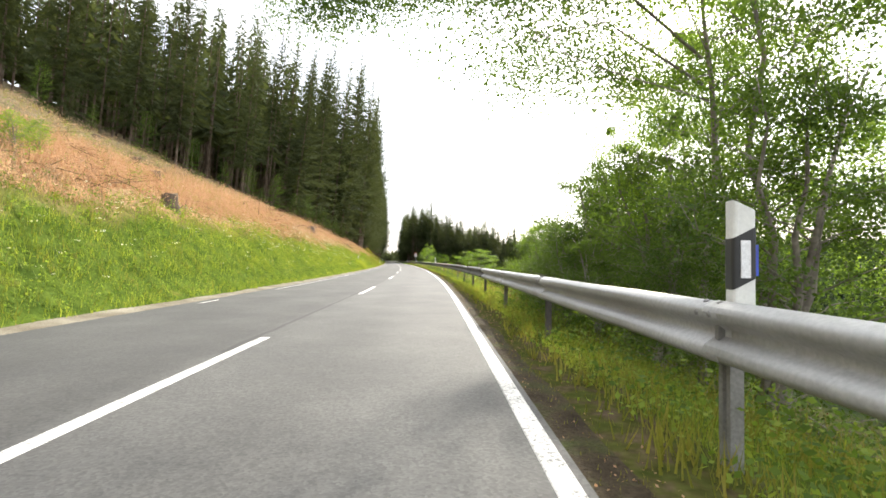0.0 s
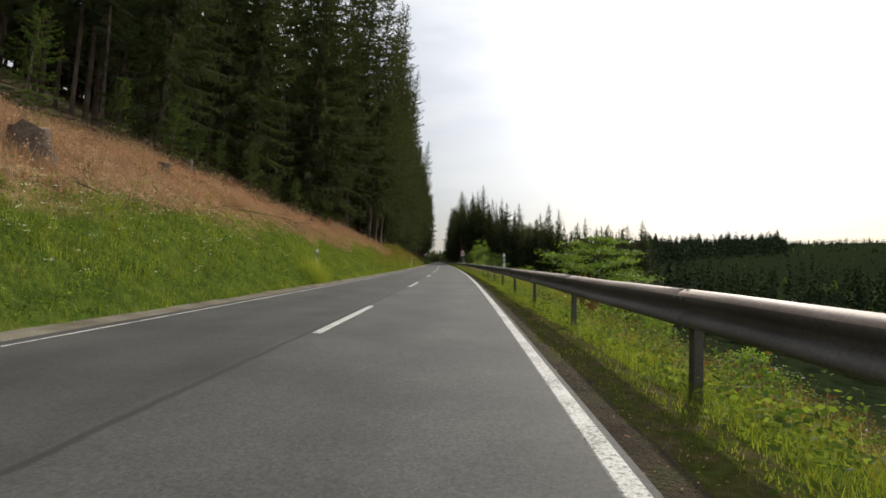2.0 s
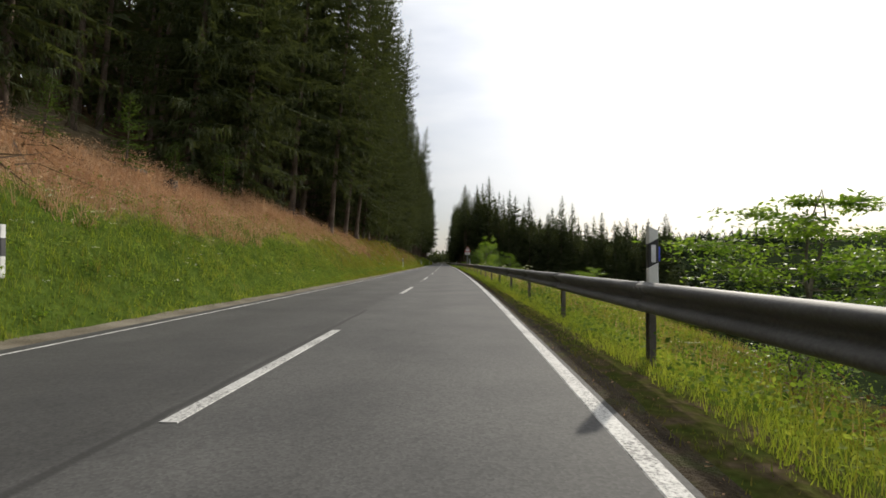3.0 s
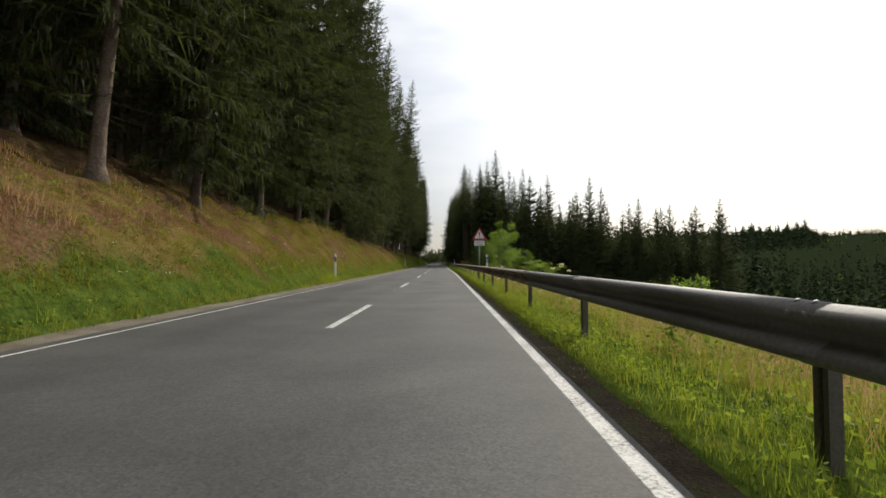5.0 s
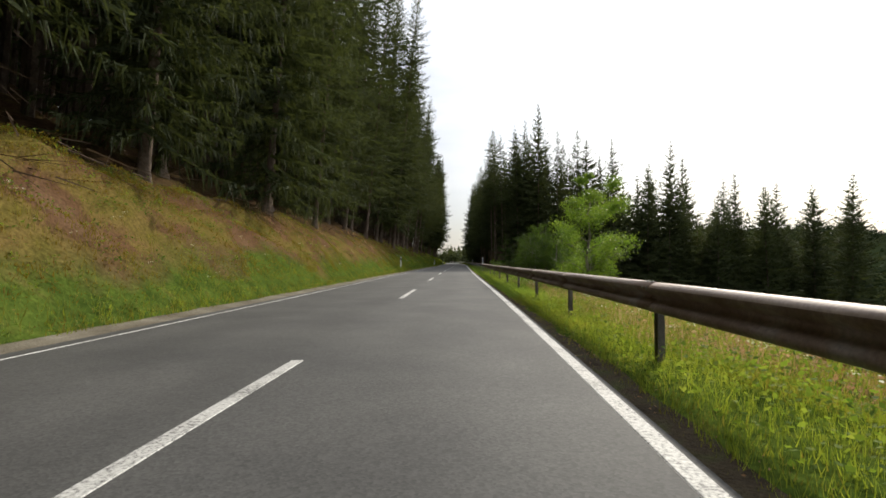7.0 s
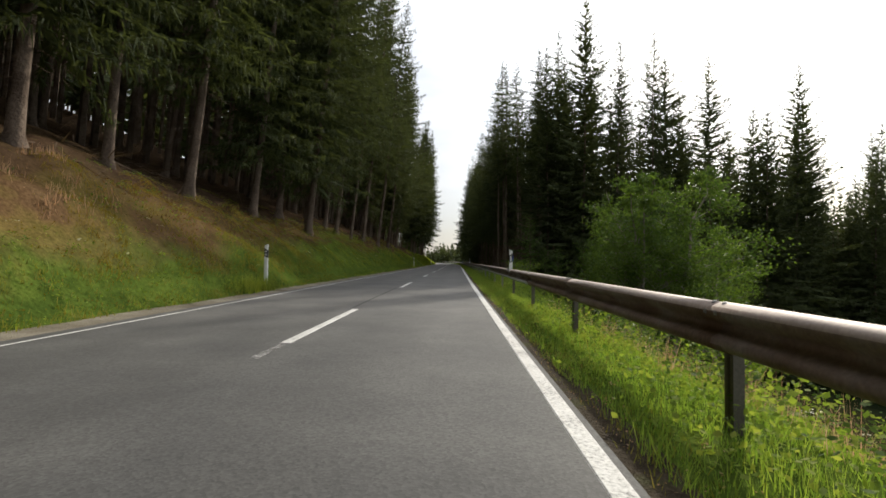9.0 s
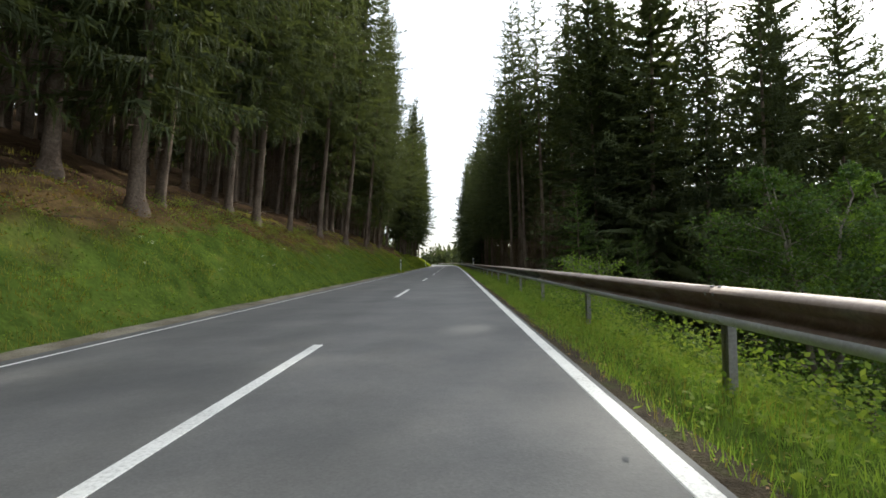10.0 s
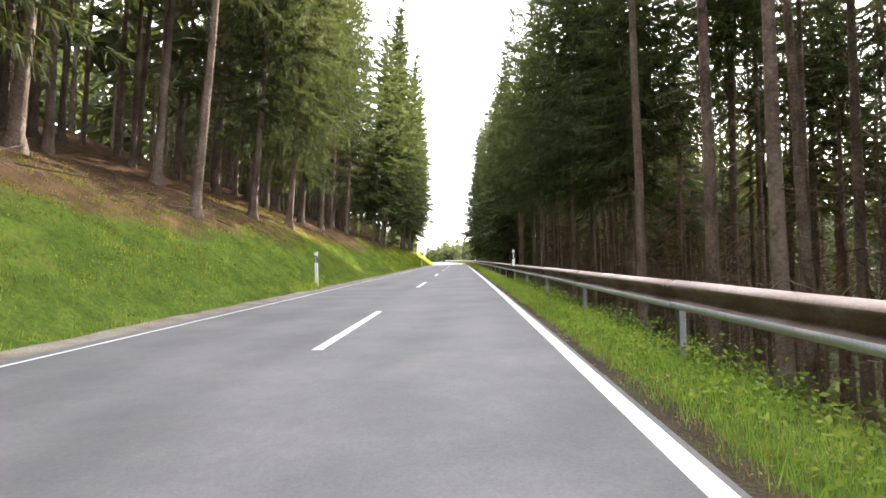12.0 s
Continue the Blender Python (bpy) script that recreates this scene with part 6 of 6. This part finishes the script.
weed_stuff("brambles", "rusty brown brambles and dead stalks on the slope below the barrier", [
    (620, 6, 50, 4.7, 9.5, 46, 0.8), (160, 56, 128, 6.0, 11, 40, 0.5), (160, 178, 214, 4.6, 7.5, 30, 0.5), (420, 150, 186, -7.4, -5.5, 26, 0.12)], 76, RUST_LEAF, 0.05, 0.22)
weed_stuff("verge_herbs", "low clover and plantain leaves in the verge", [
    (1000, -4, 18, 3.2, 5.4, 9, 0.20), (2000, 18, 60, 3.6, 5.4, 9, 0.20), (2600, 60, 120, 3.1, 5.4, 9, 0.20), (5000, 120, 218, 3.0, 4.9, 8, 0.18)], 73, WEED, 0.042, 0.08)
weed_stuff("nettles", "clumps of dark green nettles along the crash barrier", [
    (420, -3, 66, 3.3, 5.4, 40, 0.42), (90, 66, 128, 3.4, 5.2, 30, 0.3), (260, 72, 165, -7.2, -4.6, 22, 0.25), (260, 128, 178, 3.6, 5.6, 40, 0.5), (150, 178, 212, 3.7, 4.5, 40, 0.32), (600, -4, 66, -6.4, -4.0, 24, 0.38), (160, 66, 214, -6, -3.9, 22, 0.22)], 74, NETTLE, 0.045, 0.13)
weed_stuff("leaf_litter", "brown fallen leaves and crumbs along the asphalt edge", [
    (1500, -4, 130, 2.74, 3.15, 3, 0.02), (1600, 130, 215, 2.74, 3.25, 4, 0.03), (900, -4, 215, -3.7, -3.2, 3, 0.02)], 75, GRASS_DRY, 0.016, 0.05)
weed_stuff("bank_weeds", "low leafy weeds among the grass of the bank", [
    (1500, -4, 90, -6.6, -3.8, 15, 0.42), (500, 90, 220, -6.6, -4.0, 14, 0.3), (330, 0, 50, -24, -6.5, 34, 0.6)], 72, WEED, 0.05, 0.12)


def flower_stuff(name, label, n, areas, seed, size, lift):
    rnd = np.random.default_rng(seed)
    B, W, L = [], [], []
    for s0, s1, u0, u1, k in areas:
        s, u = rnd.uniform(s0, s1, k), rnd.uniform(u0, u1, k)
        top = on_road_many(s, u, land(s, u) + rnd.uniform(0.6, 1.0, k) * lift)
        c = np.repeat(top[:, None, :], n, 1) + rnd.normal(0, size, (k, n, 3)) * np.array([1, 1, 0.25])
        B.append(c.reshape(-1, 3))
        W.append(rnd.normal(0, 1, (k * n, 3)) * np.array([1, 1, 0.3]))
        L.append(rnd.uniform(0.6, 1.3, k * n) * 0.028)
    B, W, L = np.concatenate(B), np.concatenate(W), np.concatenate(L)
    v, _ = kites(B, W, L, L * 0.45, 0.4, rnd)
    tagged(place(name, blade_mesh(name, v, 4, PETAL)), label, "flowers", kind="stuff")


flower_stuff("meadow_flowers", "small white meadow flowers in the grass", 8, [(-3, 60, -6.0, -4.0, 240), (18, 44, -6.4, -4.6, 320), (60, 120, -5.6, -4.0, 70), (60, 130, 3.9, 6.8, 420), (20, 60, 4.6, 7.5, 70), (130, 170, 4.6, 7.5, 60), (120, 180, -5.2, -4, 40)], 81, 0.04, 0.5)


def umbel_plant(h, seed):
    """Hogweed: a stalk with leaves and a flat white umbel."""
    rnd = np.random.default_rng(seed)
    top = new("hogweed")
    tagged(top, "tall hogweed with white flower umbels behind the barrier", "flower", "hogweed plants")
    tv, tf = tube([(0, 0, -0.1), (0.02, 0.01, h * 0.5), (0.0, 0.03, h)], [0.012, 0.009, 0.006], 5)
    off = len(tv)
    heads = [(0.0, 0.03, h, 0.075)]
    for k in range(3):
        a = k * 2.1 + 0.4
        e = (0.22 * math.cos(a), 0.22 * math.sin(a), h * (0.86 + 0.05 * k))
        v, f = tube([(0, 0, h * 0.55), (e[0] * 0.6, e[1] * 0.6, h * 0.72), e], [0.007, 0.005, 0.004], 4)
        tv += v
        tf += [tuple(i + off for i in q) for q in f]
        off += len(v)
        heads.append((*e, 0.045))
    stalk = mesh_object("stalk", tv, tf, WEED)
    place("stalk", stalk, top)
    for x, y, z, r in heads:
        q = 46
        b = np.stack([x + rnd.normal(0, r * 0.55, q), y + rnd.normal(0, r * 0.55, q), z + rnd.uniform(0, 0.03, q)], -1)
        w = rnd.normal(0, 1, (q, 3)) * np.array([1, 1, 0.4]) + np.array([0, 0, 0.4])
        ln = rnd.uniform(0.02, 0.04, q)
        v, _ = kites(b, w, ln, ln * 0.45, 0.5, rnd)
        place("umbel", blade_mesh("umbel", v, 4, PETAL), top, "white flower umbel")
    q = 26
    b = np.stack([rnd.normal(0, 0.10, q), rnd.normal(0, 0.10, q), rnd.uniform(0.1, 0.55, q) * h], -1)
    ln = rnd.uniform(0.12, 0.26, q)
    v, _ = kites(b, rnd.normal(0, 1, (q, 3)) * np.array([1, 1, 0.4]), ln, ln * 0.3, 0.4, rnd)
    place("leaf_cluster", blade_mesh("leaf_cluster", v, 4, WEED), top)
    return top


hog = umbel_plant(1.15, 91)
hog.matrix_basis = Matrix.Translation(on_road(88.6, 4.5, float(land(88.6, 4.5)) - 0.12))
for s, u, k in ((71.2, 4.3, 0.8), (76.5, 4.6, 0.7), (82.6, 4.4, 0.65), (106.0, 5.0, 0.85), (108.5, 5.4, 0.9), (110.2, 5.0, 0.7), (103.4, 4.8, 0.75), (131, 4.9, 0.7), (144.5, 5.2, 0.8), (42.0, 4.9, 0.75), (44.4, 5.6, 0.9), (66.0, 4.7, 0.85)):
    c = copy_thing(hog, Matrix.Translation(on_road(s, u, float(land(s, u)))) @ pose(0, 0, 0, 0, 0, 50 * s))
    c.scale = (k, k, k)


# ---- stumps, logs ----
def stump(r, h, seed, ragged_top=0.03):
    rnd = np.random.default_rng(seed)
    top = new("tree_stump")
    tagged(top, "weathered sawn tree stump in the dry grass", "tree stump", "stumps on the cleared slope")
    k = 12
    lump = 1 + 0.12 * np.sin(np.arange(k) * 2.1) + rnd.normal(0, 0.05, k)
    bm = bmesh.new()
    rings = []
    for z, f in ((-0.35, 1.5), (0.0, 1.35), (0.12, 1.1), (h, 1.0)):
        rings.append([bm.verts.new((r * f * lump[i] * math.cos(i * 6.283 / k), r * f * lump[i] * math.sin(i * 6.283 / k), z + (rnd.normal(0, ragged_top) if z == h else 0))) for i in range(k)])
    for a, b in zip(rings, rings[1:]):
        for i in range(k):
            bm.faces.new((a[i], a[(i + 1) % k], b[(i + 1) % k], b[i]))
    tops = [v.co.copy() for v in rings[-1]]
    part("bark", bm, BARK, top, smooth=True)
    bm = bmesh.new()
    ring = [bm.verts.new((c.x * 0.97, c.y * 0.97, c.z + 0.004)) for c in tops]
    mid = bm.verts.new((0, 0, h + 0.01))
    low = [bm.verts.new((c.x * 0.97, c.y * 0.97, c.z - 0.03)) for c in tops]
    for i in range(k):
        bm.faces.new((ring[i], ring[(i + 1) % k], mid))
        bm.faces.new((low[i], low[(i + 1) % k], ring[(i + 1) % k], ring[i]))
    part("cut_face", bm, CUT_WOOD, top, "pale sawn wood face")
    return top


st = stump(0.22, 0.42, 5)
st.matrix_basis = Matrix.Translation(on_road(14.0, -6.4, float(land(14, -6.4))))
for s, u, k in ((39.8, -7.4, 1.5), (35.2, -8.6, 0.8), (49.8, -9.6, 1.2), (31.2, -22.6, 1.1), (29.5, -22.0, 1.0), (27, -17, 0.9), (22, -12, 0.9), (41, -11.2, 0.8), (46, -8.2, 0.9), (18, -9, 0.8), (38.5, -13.5, 1.0), (60.5, -7.4, 0.8)):
    c = copy_thing(st, Matrix.Translation(on_road(s, u, float(land(s, u)))) @ pose(0, 0, 0, 0, 0, 70 * s))
    c.scale = (k, k, k)


def log(name, label, a, b, r, material, seed):
    """A fallen stem between two places (s, u) on the ground."""
    rnd = np.random.default_rng(seed)
    line = []
    for q in np.linspace(0, 1, 7):
        s, u = a[0] + (b[0] - a[0]) * q, a[1] + (b[1] - a[1]) * q
        line.append(np.array(on_road(s, u, float(land(s, u)) + r * 0.7)) + rnd.normal(0, 0.02, 3))
    ln = np.linalg.norm(line[-1] - line[0])
    c = line[0].copy()
    v, f = tube([p - c for p in line], list(r * np.linspace(1.0, 0.55, 7)), 8)
    n = len(v)
    f = f + [tuple(range(8))[::-1], tuple(range(n - 8, n))]
    ob = place(name, mesh_object(name, v, f, material, smooth=True))
    ob.location = c
    tagged(ob, label, "log", "fallen stems")


FALLEN = "fallen pale stem lying on the slope"
for i, (a, b, r) in enumerate((((31.5, -18.2), (36.5, -22.8), 0.14), ((27.5, -18.5), (31.0, -21.0), 0.10), ((40.5, -12.5), (36.0, -16.5), 0.12), ((52, -9.5), (46.5, -12.0), 0.10), ((83, -12.5), (90, -13.5), 0.09),
                               ((74, -8.6), (80, -8.3), 0.10), ((60.5, -8.2), (56.5, -10), 0.08), ((181, -9.6), (186, -10.6), 0.05), ((189, -8.6), (193.5, -8.1), 0.05), ((186, -12.5), (192, -11.5), 0.06))):
    log("fallen_stem", FALLEN, a, b, r, BARK_PALE if a[0] < 90 else BARK, 100 + i)
log("old_stem", "mossy fallen stem on the bank under the trees", (185, -7.9), (188, -8.3), 0.04, BARK, 120)


def snag():
    """A rotten reddish stump broken off on the slope."""
    top = new("broken_stump")
    tagged(top, "rotten reddish broken stump on the slope below the barrier", "tree stump")
    rnd = np.random.default_rng(6)
    k = 11
    bm = bmesh.new()
    rings = []
    for z, f in ((-0.5, 1.5), (0.1, 1.25), (0.7, 1.0), (1.3, 0.85)):
        rings.append([bm.verts.new((0.24 * f * (1 + 0.15 * math.sin(2 * i)) * math.cos(i * 6.283 / k), 0.24 * f * math.sin(i * 6.283 / k), z)) for i in range(k)])
    rings.append([bm.verts.new((v.co.x * 0.9, v.co.y * 0.9, 1.45 + rnd.uniform(0, 0.55))) for v in rings[-1]])
    for a, b in zip(rings, rings[1:]):
        for i in range(k):
            bm.faces.new((a[i], a[(i + 1) % k], b[(i + 1) % k], b[i]))
    low = bm.verts.new((0, 0, 1.3))
    for i in range(k):
        bm.faces.new((rings[-1][i], rings[-1][(i + 1) % k], low))
    part("rotten_wood", bm, surface("rotten_wood", [(0.3, (0.10, 0.04, 0.02)), (0.7, (0.26, 0.11, 0.05))], 2.5, 20, 0.95, 0, 0.9, 0.03, 0.4), top)
    top.matrix_basis = Matrix.Translation(on_road(45.2, 5.9, float(land(45.2, 5.9)))) @ pose(0, 0, 0, 4, -5, 20) @ Matrix.Scale(1.0, 4)


snag()
